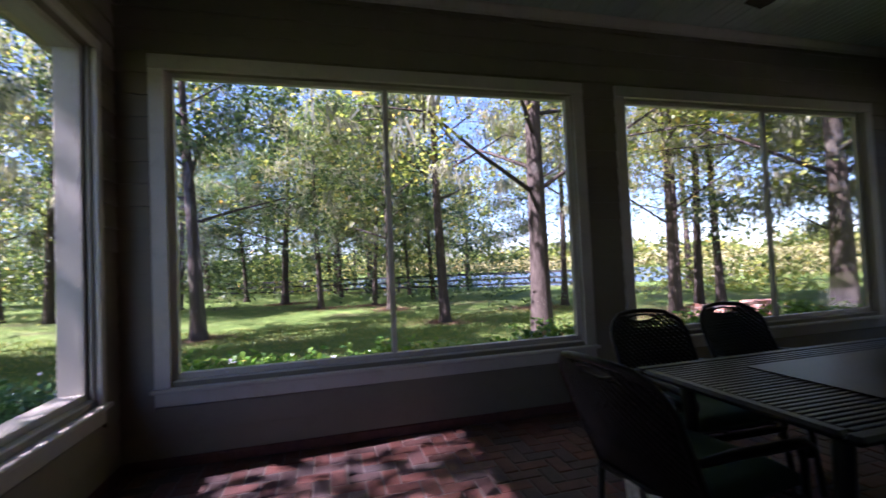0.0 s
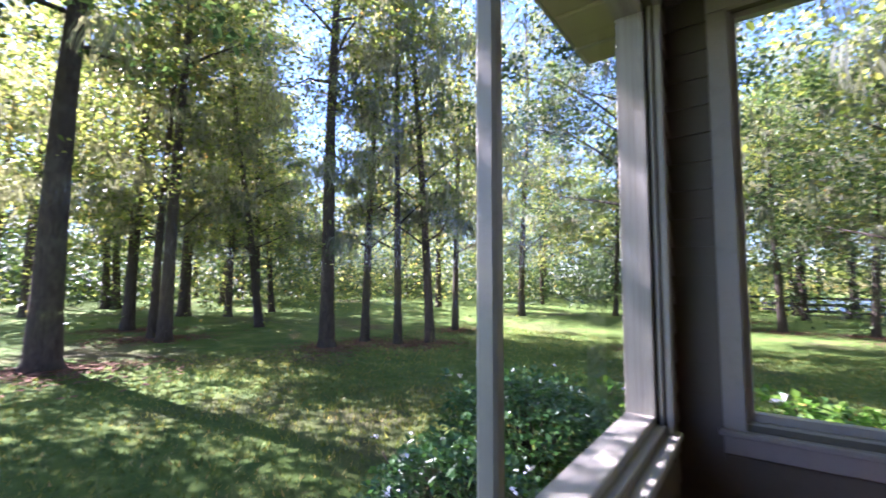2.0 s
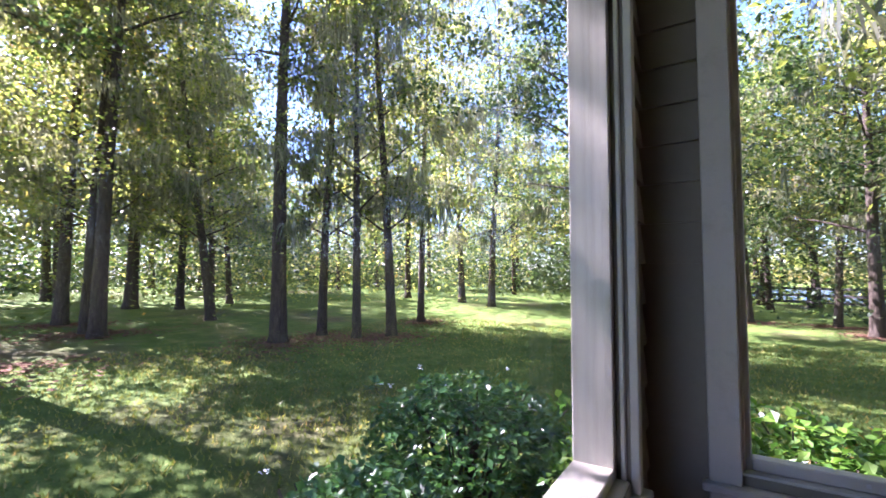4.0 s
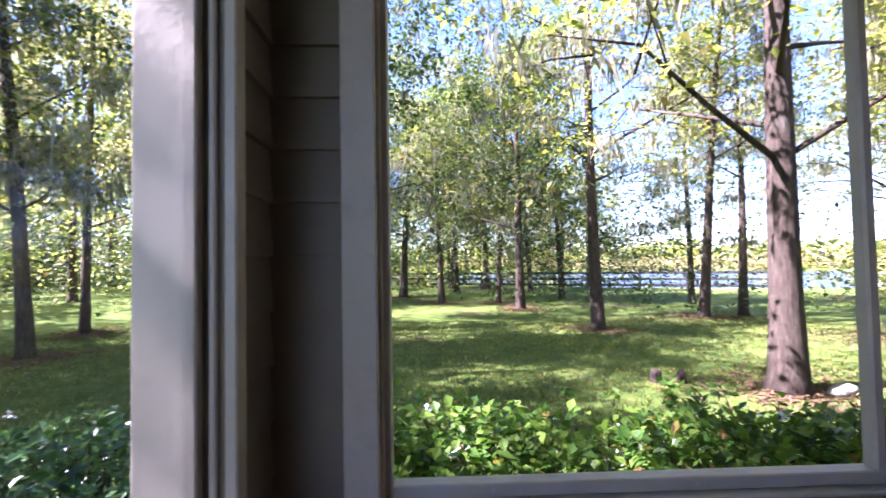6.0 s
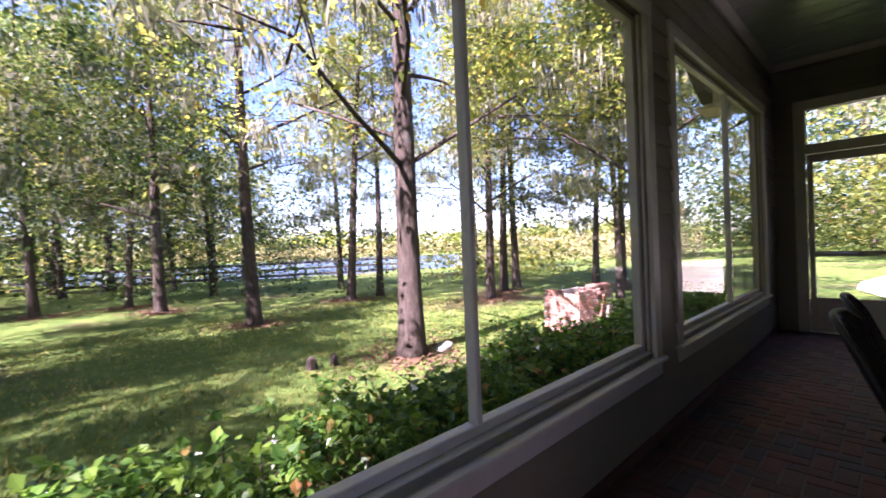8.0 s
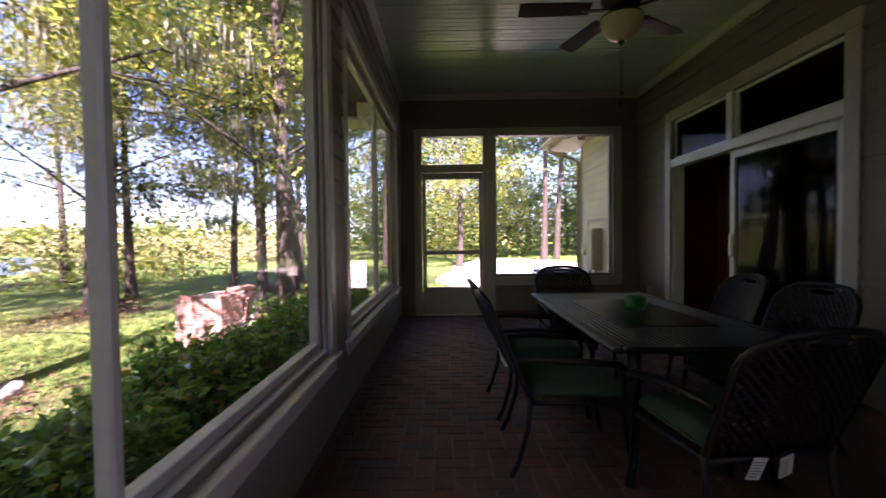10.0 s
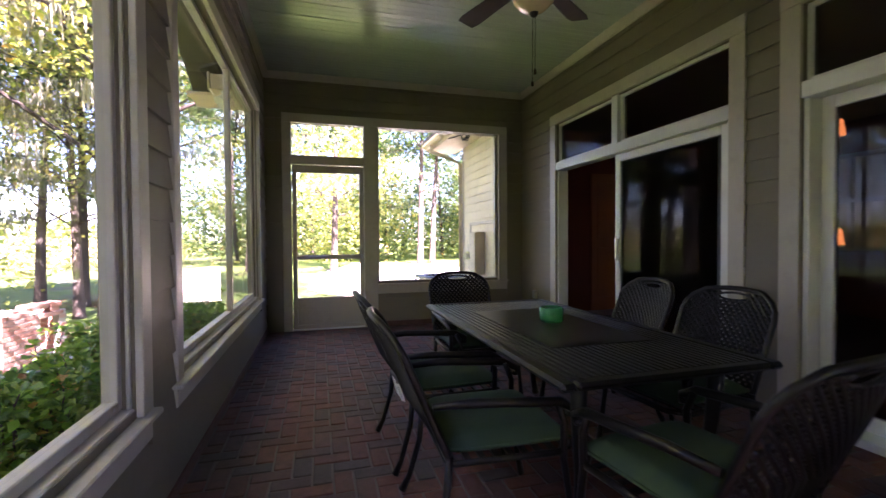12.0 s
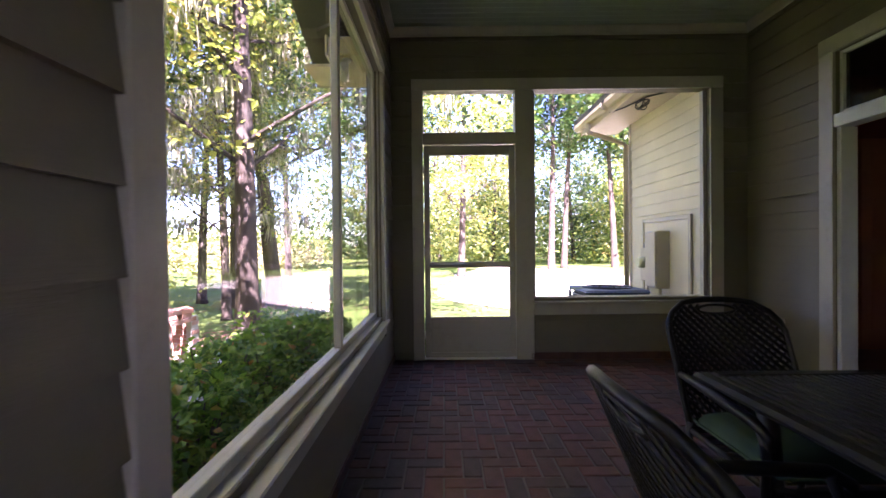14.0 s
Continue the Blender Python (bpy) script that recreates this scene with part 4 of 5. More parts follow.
# north lawn towards the lake
plant(OAK, 5.05, 10.7, 0.31, 40, 0.92, litter=0.9)
plant(YELLOW, 5.6, 4.95, 0.46, 200, 1.0, litter=1.2)
plant(DARK_OAK, -2.4, 11.2, 0.42, 15, 1.0, litter=0.9)
plant(DARK_OAK, 4.1, 16.4, 0.36, 130, 0.9, litter=1.2)
plant(SLIM, 3.6, 19.0, 0.26, 250, 0.8, (0, -8), litter=1.0)
plant(OAK, 1.0, 19.3, 0.26, 10, 0.85, litter=1.0)
plant(DARK_OAK, -1.0, 23.0, 0.42, 200, 0.95, litter=1.3)
plant(SLIM, 2.2, 27.3, 0.36, 80, 0.85)
plant(TALL, 9.4, 12.9, 0.3, 300, 0.75, (0, 6), litter=1.2)
plant(TALL, 10.8, 13.0, 0.26, 140, 0.68)
plant(YELLOW, 12.1, 8.5, 0.28, 20, 0.85, (3, -4), litter=1.2)
plant(TALL, 12.9, 9.2, 0.24, 210, 0.7, (-3, 3))
plant(TALL, 14.0, 9.4, 0.3, 60, 0.75, litter=1.0)
plant(TALL, 15.5, 9.9, 0.3, 310, 0.75)
plant(SLIM, 14.3, 5.0, 0.22, 100, 0.75)
plant(DARK_OAK, -7.0, 32.0, 0.5, 70, 0.95)
plant(OAK, 20.5, 16.5, 0.4, 260, 0.8)
for i, (x, y) in enumerate(((7.0, 20.5), (-3.5, 26.0), (11.6, 17.2), (-6.0, 22.0), (6.6, 25.5))):
    plant((FAR_OAK, DARK_OAK, SLIM, FAR_SLIM)[i % 4], x, y, 0.28, i * 83, 0.66 + 0.06 * (i % 4))
# east lawn
plant(YELLOW, 11.6, 3.25, 0.44, 0, 1.0, litter=1.5)
plant(DARK_OAK, 17.1, 4.8, 0.55, 110, 0.95, (-4, 7), litter=1.8)
plant(SLIM, 16.6, 5.9, 0.28, 160, 0.85)
plant(SLIM, 17.5, 7.4, 0.3, 250, 0.8)
plant(PINE, 34.3, -8.1, 0.55, 30, 0.95)
plant(PINE, 36.5, -9.6, 0.5, 130, 1.0)
plant(PINE, 36.4, -13.4, 0.55, 230, 0.95)
plant(PINE, 34.0, -15.6, 0.5, 300, 1.0)
for i, (x, y) in enumerate(((28, -1.5), (31, 3.5), (44, -5), (49, -14), (47, -20), (52, 0), (42, 6), (38, -24), (58, -9), (30, 9))):
    plant((FAR_YELLOW, PINE, FAR_SLIM, FAR_OAK)[i % 4], x, y, 0.42, i * 67, 0.95 + 0.05 * (i % 3))
# west woods
# three oaks out of view, added to break up sun entering the porch
plant(DARK_OAK, -9.2, -4.6, 0.5, 250, 1.05)
plant(OAK, -7.6, -9.0, 0.5, 160, 1.0)
plant(DARK_OAK, -16.5, -7.0, 0.5, 30, 1.05)
plant(TALL, -9.4, 5.4, 0.36, 75, 1.0, litter=1.5)
plant(SLIM, -9.4, 6.85, 0.24, 20, 0.95, litter=1.1)
plant(SLIM, -8.3, 7.1, 0.22, 100, 0.9, litter=1.1)
plant(SLIM, -7.8, 8.0, 0.27, 190, 1.0, (2, 3), litter=1.2)
plant(SLIM, -9.0, 11.1, 0.22, 280, 0.95, litter=1.1)
plant(DARK_OAK, -12.0, 19.2, 0.34, 50, 0.95)
plant(SLIM, -9.7, 18.2, 0.36, 330, 1.1)
plant(OAK, -15.9, 19.4, 0.32, 140, 1.0)
plant(SLIM, -18.9, 7.7, 0.3, 60, 1.0)
plant(SLIM, -17.6, 8.3, 0.24, 160, 0.95)
plant(SLIM, -14.8, 6.7, 0.3, 250, 0.95, (4, 6))
plant(TALL, -11.5, -0.1, 0.62, 130, 1.0, litter=2.2)
# two more unseen trees, added to shade the west lawn
plant(SLIM, -15.5, -2.4, 0.35, 75, 1.0)
plant(OAK, -13.4, -5.6, 0.4, 190, 1.05)
plant(SLIM, -16.9, 3.2, 0.4, 310, 1.0, litter=1.3)
plant(SLIM, -14.4, 3.0, 0.24, 45, 1.0, litter=1.6)
plant(TALL, -13.6, 3.0, 0.32, 145, 1.02)
plant(YELLOW, -20.4, 6.5, 0.5, 245, 1.05)
plant(SLIM, -19.9, 10.5, 0.3, 185, 0.9, (3, 8))
plant(FAR_SLIM, -29.6, 14.3, 0.42, 345, 1.0)
plant(FAR_SLIM, -32.0, 16.7, 0.4, 85, 1.0)
plant(YELLOW, -24.0, 2.0, 0.4, 25, 0.95)
rnd = random.Random(21)
for i in range(34):
    a = radians(rnd.uniform(-68, 24)) if i < 26 else radians(rnd.uniform(-110, -68))
    d = rnd.uniform(27, 52)
    plant((FAR_SLIM, FAR_OAK, FAR_YELLOW, FAR_YELLOW)[i % 4], d * math.sin(a), d * math.cos(a) * 0.95, rnd.uniform(0.25, 0.5), rnd.uniform(0, 360), rnd.uniform(0.8, 1.1))


def woods(name, spots, leaf_mat, size, count, seed, label, kind="stuff", tall=(2.0, 9.0)):
    """A belt of distant foliage: many leaf sprays in uneven heaps."""
    r = random.Random(seed)
    g = Geo()
    for x, y in spots:
        h = r.uniform(*tall)
        for k in range(9):
            c = Vector((x + r.gauss(0, 2.0), y + r.gauss(0, 2.0), ground_z(x, y) + h * (0.08 + 0.92 * k / 8)))
            leaf_quads(r, c, 1.0 + 0.06 * h, count // 9, size, g, 0.2)
    return tagged(part(name, g, leaf_mat, fix=False), label, "woods", kind=kind)


def arc(a0, a1, d0, d1, n, seed):
    r = random.Random(seed)
    return [((d := r.uniform(d0, d1)) * math.sin(a := radians(r.uniform(a0, a1))), d * math.cos(a)) for _ in range(n)]


woods("woodland", arc(-118, -12, 46, 64, 120, 1), LEAF_DARK, 0.5, 560, 2, "dense green woodland behind the lawn", tall=(4, 15))
woods("woodland", arc(-105, 0, 36, 50, 60, 3), LEAF_DARK, 0.36, 620, 4, "low green undergrowth at the edge of the woods", tall=(1.2, 6.5))
woods("woodland", arc(74, 122, 60, 85, 90, 5), LEAF_DARK, 0.6, 520, 6, "green woodland behind the east lawn", tall=(5, 18))
woods("understorey", arc(-88, -26, 19, 34, 46, 21), LEAF_OAK, 0.17, 420, 22, "loose green understorey between the west trunks", tall=(2.5, 8.5))
woods("understorey", arc(-90, -20, 30, 40, 44, 23), LEAF_DARK, 0.24, 420, 24, "dark shrubs at the edge of the woods", tall=(1.2, 5.0))
woods("understorey", arc(-18, 32, 21, 29, 26, 25), LEAF_DARK, 0.18, 420, 26, "dark branches of low trees by the lake fence", tall=(3.0, 8.5))
woods("understorey", arc(12, 44, 17, 25, 13, 31), LEAF_DARK, 0.16, 420, 32, "dark low branches between the trunks by the lake", tall=(3.5, 8.5))
woods("understorey", arc(40, 66, 17, 26, 5, 27), LEAF_YELLOW, 0.16, 420, 28, "yellow-green low branches beyond the barbecue", tall=(3.0, 8.0))
woods("woodland", arc(80, 121, 40, 56, 60, 29), LEAF_OAK, 0.34, 360, 30, "green trees round the drive", tall=(2.5, 12))
woods("far_tree_line", arc(-12, 76, 112, 140, 120, 7), LEAF_OAK, 1.5, 130, 8, "hazy green tree line on the far lake shore", tall=(2, 6))
woods("marsh_grass", arc(2, 70, 93, 106, 160, 9), MARSH, 0.6, 300, 10, "pale yellow marsh grass on the far shore", tall=(0.5, 1.6))
woods("marsh_grass", arc(44, 76, 40, 66, 40, 12), MARSH, 0.3, 420, 13, "pale yellow-green tall grass beyond the lawn", tall=(0.4, 1.6))
woods("shore_bushes", arc(-8, 22, 33, 38, 16, 14), LEAF_OAK, 0.3, 260, 15, "green bushes along the lake fence", tall=(0.5, 2.4))
woods("shore_bushes", arc(48, 62, 24, 30, 8, 16), LEAF_YELLOW, 0.28, 300, 17, "pale leafy bushes by the lake", tall=(0.6, 2.0))


# ---- fence by the lake ----
def fence():
    a, b = Vector((-14.0, 39.5)), Vector((20.0, 21.6))
    f = thing("fence", "dark three-rail board fence along the lake", "fence")
    n = 15
    step = (b - a) / n
    turn = math.degrees(math.atan2(step.y, step.x))
    post = Geo().box(-0.07, -0.07, -0.3, 0.07, 0.07, 1.25, 0.01).mesh("post", FENCE)
    rail = Geo().box(0.0, -0.1, -0.07, step.length, -0.071, 0.07, 0.005).mesh("rail", FENCE)
    for i in range(n + 1):
        p = a + step * i
        part("post", post, None, f, m=pose(p.x, p.y, GROUND, 0, 0, turn))
        if i < n:
            for z in (0.35, 0.72, 1.1):
                part("rail", rail, None, f, m=pose(p.x, p.y, GROUND + z, 0, 0, turn))


fence()


# ---- hedge ----
def make_bush(seed, half_len, half_w, top, count, label, flowers=0, leaf_mat=LEAF_HEDGE):
    """A clipped shrub: stems and a rounded shell of oval leaves."""
    r = random.Random(seed)
    b = thing("hedge_bush", label, "bush", "hedge along the porch")
    g, st = Geo(), Geo()
    for _ in range(count):
        while True:
            x, y, z = r.uniform(-1, 1), r.uniform(-1, 1), r.uniform(0, 1)
            d = abs(x) ** 2.6 + abs(y) ** 2.6 + z ** 3
            if 0.35 < d < 1.0 + 0.25 * noise.noise(Vector((x * 3, y * 3, z * 3 + seed))):
                break
        leaf_quads(r, Vector((x * half_len, y * half_w, z * top)), 0.02, 1, 0.064, g, -0.25)
    for _ in range(26):
        a, q = r.uniform(0, 6.28), r.random()
        e = Vector((math.cos(a) * half_len * 0.8 * q, math.sin(a) * half_w * 0.8 * q, top * 0.85))
        st.tube([(e.x * 0.2, e.y * 0.2, -0.05), tuple(e * 0.6), tuple(e)], [0.012, 0.008, 0.004], 5)
    for _ in range(9):
        e = Vector((r.uniform(-0.8, 0.8) * half_len, r.uniform(-0.7, 0.7) * half_w, top * 0.95))
        q = e + Vector((r.uniform(-0.04, 0.04), r.uniform(-0.04, 0.04), r.uniform(0.03, 0.10)))
        st.tube([tuple(e), tuple(q)], [0.005, 0.003], 5)
        leaf_quads(r, q, 0.03, 9, 0.066, g, -0.3)
    part("stems", st, BARK, b, fix=False)
    part("leaves", g, leaf_mat, b, fix=False)
    if flowers:
        fl = Geo()
        for _ in range(flowers):
            p = Vector((r.uniform(-0.85, 0.85) * half_len, r.uniform(-0.85, 0.85) * half_w, top * r.uniform(0.9, 1.02)))
            leaf_quads(r, p, 0.01, 6, 0.034, fl, -0.4)
        part("flowers", fl, FLOWER, b, "small white flowers", fix=False)
    return b


bush_a = make_bush(1, 0.66, 0.60, 1.16, 7600, "glossy green clipped hedge bush under the window", 5)
bush_b = make_bush(2, 0.66, 0.60, 1.10, 7600, "glossy green clipped hedge bush under the window")
bush_c = make_bush(3, 0.85, 0.75, 1.05, 6000, "loose green shrub with white flowers beside the porch", 7, LEAF_SHRUB)
r = random.Random(4)
bush_a.matrix_basis = pose(-0.1, 1.12, GROUND, 0, 0, 10)
bush_b.matrix_basis = pose(0.85, 1.08, GROUND, 0, 0, 0)
for i in range(2, 10):
    copy_thing((bush_a, bush_b)[i % 2], pose(-0.1 + 0.95 * i, 1.08 + r.uniform(-0.08, 0.06), GROUND + r.uniform(-0.04, 0.03), 0, 0, 180 * (i % 2) + r.uniform(-8, 8)))
bush_c.matrix_basis = pose(-1.55, 1.35, GROUND - 0.03)
copy_thing(bush_c, pose(-1.45, 0.0, GROUND - 0.3, 0, 0, 120))
copy_thing(bush_c, pose(-1.5, -1.7, GROUND - 0.38, 0, 0, 60))
copy_thing(bush_c, pose(-1.45, -3.4, GROUND - 0.42, 0, 0, 200))
copy_thing(bush_b, pose(10.2, 0.2, GROUND - 0.25, 0, 0, 40))

# ---- brick barbecue pit on the lawn ----
def brick_pit():
    p = thing("brick_barbecue", "weathered red brick barbecue pit with a dark fire opening", "barbecue", m=pose(8.4, 3.2, GROUND - 0.03, 0, 0, -5))
    L, D, bl, bh, bw = 1.26, 0.86, 0.2, 0.067, 0.1
    rnd = random.Random(5)
    cache = {}

    def brick_at(x, y, z, ln, along):
        key = (round(ln, 2), along)
        if key not in cache:
            g = Geo()
            g.box(0.004, 0.004, 0.004, (ln if along else bw) - 0.004, (bw if along else ln) - 0.004, bh - 0.004, 0.006)
            cache[key] = g.mesh("brick", PIT_BRICK)
        part("brick", cache[key], None, p, m=pose(x + rnd.uniform(-0.004, 0.004), y + rnd.uniform(-0.004, 0.004), z, 0, 0, rnd.uniform(-1, 1)))

    rows = 14
    for c in range(rows):
        z, sh = c * bh, (c % 2) * bl / 2
        for i in range(7):                               # south face, with the fire opening near its east end
            x = i * bl - sh
            x0, x1 = max(0.0, x), min(L, x + bl)
            if x1 - x0 < 0.06:
                continue
            if 3 <= c <= 11 and x1 > 0.72 and x0 < 1.06:
                continue
            if c == rows - 1 and rnd.random() < 0.35:
                continue
            brick_at(x0, 0.0, z, x1 - x0, True)
        for i in range(5):                               # west and east faces
            y = bw + i * bl - sh
            y0, y1 = max(bw, y), min(D, y + bl)
            if y1 - y0 < 0.06:
                continue
            if not (c == rows - 1 and rnd.random() < 0.4):
                brick_at(0.0, y0, z, y1 - y0, False)
            if c < rows - 1:
                brick_at(L - bw, y0, z, y1 - y0, False)
    part("mortar_core", Geo().box(0.012, 0.012, 0, 0.69, 0.09, bh * 13).box(1.09, 0.012, 0, L - 0.012, 0.09, bh * 13).box(0.691, 0.012, 0, 1.089, 0.09, bh * 3).box(0.012, 0.0905, 0, 0.09, D, bh * 13).box(L - 0.09, 0.0905, 0, L - 0.012, D, bh * 13).box(0.0905, D - 0.09, 0, L - 0.0905, D, bh * 13), MORTAR, p)
    part("lintel", Geo().box(0.66, -0.006, bh * 12 + 0.002, 1.12, 0.098, bh * 13 - 0.002, 0.006), PIT_BRICK, p)
    part("hearth", Geo().box(0.0905, 0.0905, 0, L - 0.0905, D - 0.0905, bh * 4), MORTAR, p)
    for i in range(6):
        part("cap_brick", Geo().box(0.0, 0.0, 0.0, 0.2, 0.11, 0.066, 0.008), PIT_BRICK, p, m=pose(0.5 + 0.1 * i, 0.0 + 0.13 * (i % 2), bh * 14 + 0.001, 0, 0, rnd.uniform(-14, 14)))


brick_pit()


def ground_clutter():
    """Two low stumps by the big tree and a pale stone at its foot."""
    for x, y, s in ((4.0, 5.6, 0.09), (4.35, 5.5, 0.07)):
        st = thing("tree_stump", "low weathered grey tree stump in the grass", "stump", m=pose(x, y, ground_z(x, y)))
        part("stump_body", Geo().lathe([(s * 1.3, -0.05), (s, 0.06), (s * 0.9, 0.16), (s * 0.5, 0.2), (0.0, 0.19)], 12), BARK, st)
    rk = Geo().lathe([(0.0, -0.02), (0.3, -0.01), (0.26, 0.07), (0.1, 0.11), (0.0, 0.11)], 10)
    rk.v = [(x, y * 0.5, z * (1 + 0.3 * math.sin(x * 9))) for x, y, z in rk.v]
    tagged(part("flat_stone", rk, MORTAR, m=pose(6.25, 4.8, ground_z(6.25, 4.8), 0, 0, 20)), "pale flat stone lying by a tree foot", "stone")


ground_clutter()

# ---- dining table ----
TX0, TX1, TY0, TY1, TZ = 2.82, 4.78, -2.44, -1.46, 0.72


def dining_table():
    t = thing("dining_table", "dark bronze metal patio dining table with slatted top", "table", m=pose(0, 0, 0))
    rim = Geo()
    w = 0.06
    rim.box(TX0, TY0, TZ - 0.03, TX1, TY0 + w, TZ, 0.012).box(TX0, TY1 - w, TZ - 0.03, TX1, TY1, TZ, 0.012)
    rim.box(TX0, TY0 + w, TZ - 0.03, TX0 + w, TY1 - w, TZ, 0.012).box(TX1 - w, TY0 + w, TZ - 0.03, TX1, TY1 - w, TZ, 0.012)
    part("rim", rim, IRON, t)
    part("apron_frame", Geo().box(TX0 + 0.1, TY0 + 0.1, TZ - 0.052, TX1 - 0.1, TY0 + 0.125, TZ - 0.0305).box(TX0 + 0.1, TY1 - 0.125, TZ - 0.052, TX1 - 0.1, TY1 - 0.1, TZ - 0.0305).box(TX0 + 0.1, TY0 + 0.126, TZ - 0.052, TX0 + 0.125, TY1 - 0.126, TZ - 0.0305).box(TX1 - 0.125, TY0 + 0.126, TZ - 0.052, TX1 - 0.1, TY1 - 0.126, TZ - 0.0305), IRON, t)
    slat = Geo().box(0, -0.0105, 0, TX1 - TX0 - 2 * w, 0.0105, 0.012, 0.003)
    me = fix_normals(slat.mesh("slat", TABLE_TOP))
    n = int((TY1 - TY0 - 2 * w) / 0.031)
    for i in range(n):
        y = TY0 + w + 0.016 + i * (TY1 - TY0 - 2 * w) / n
        part("slat", me, None, t, m=pose(TX0 + w, y, TZ - 0.0145))
    cross = fix_normals(Geo().box(-0.009, 0, 0, 0.009, TY1 - TY0 - 2 * w, 0.006).mesh("cross_slat", TABLE_TOP))
    for i in range(58):
        part("cross_slat", cross, None, t, m=pose(TX0 + w + 0.02 + i * (TX1 - TX0 - 2 * w - 0.04) / 57, TY0 + w, TZ - 0.0215))
    cx, cy = (TX0 + TX1) / 2, (TY0 + TY1) / 2
    part("centre_panel", Geo().box(cx - 0.52, cy - 0.27, TZ - 0.002, cx + 0.52, cy + 0.27, TZ + 0.003, 0.002), TABLE_TOP, t, "smooth dark centre panel")
    leg = Geo()
    leg.tube([(0, 0, TZ - 0.03), (0.01, 0.01, 0.5), (0.025, 0.025, 0.3), (0.005, 0.005, 0.12), (-0.03, -0.03, 0.01)], [0.034, 0.03, 0.024, 0.022, 0.03], 10)
    lm = leg.mesh("leg", IRON)
    for sx, sy, a in ((TX0 + 0.16, TY0 + 0.16, 0), (TX1 - 0.16, TY0 + 0.16, 90), (TX1 - 0.16, TY1 - 0.16, 180), (TX0 + 0.16, TY1 - 0.16, 270)):
        part("leg", lm, None, t, m=pose(sx, sy, 0, 0, 0, a))


dining_table()

bowl = thing("glass_bowl", "small bright green glass bowl on the table", "bowl", m=pose(3.85, -2.0, TZ + 0.0035) @ Matrix.Diagonal((0.82, 0.82, 0.82, 1)))
GREEN_GLASS, n_, l_, b_ = material("green_glass", 0.05)
b_.inputs["Base Color"].default_value = (0.015, 0.42, 0.09, 1)
b_.inputs["Transmission Weight"].default_value = 0.55
part("bowl_body", Geo().lathe([(0.0, 0.0), (0.075, 0.0), (0.085, 0.012), (0.086, 0.10), (0.08, 0.104), (0.076, 0.098), (0.074, 0.02), (0.0, 0.015)], 28), GREEN_GLASS, bowl)


# ---- chairs ----
def back_point(u, v):
    """A point of the chair's back: u across, v up it."""
    return Vector((u, -0.235 - 0.21 * v - 0.045 * (1 - (u / 0.27) ** 2) * min(1, v * 3), 0.40 + 0.50 * v))


def back_half_width(v):
    if v > 0.72:
        return 0.27 * math.sqrt(max(0.0, 1 - ((v - 0.72) / 0.28) ** 2.4 * 0.62))
    return 0.262 + 0.008 * v


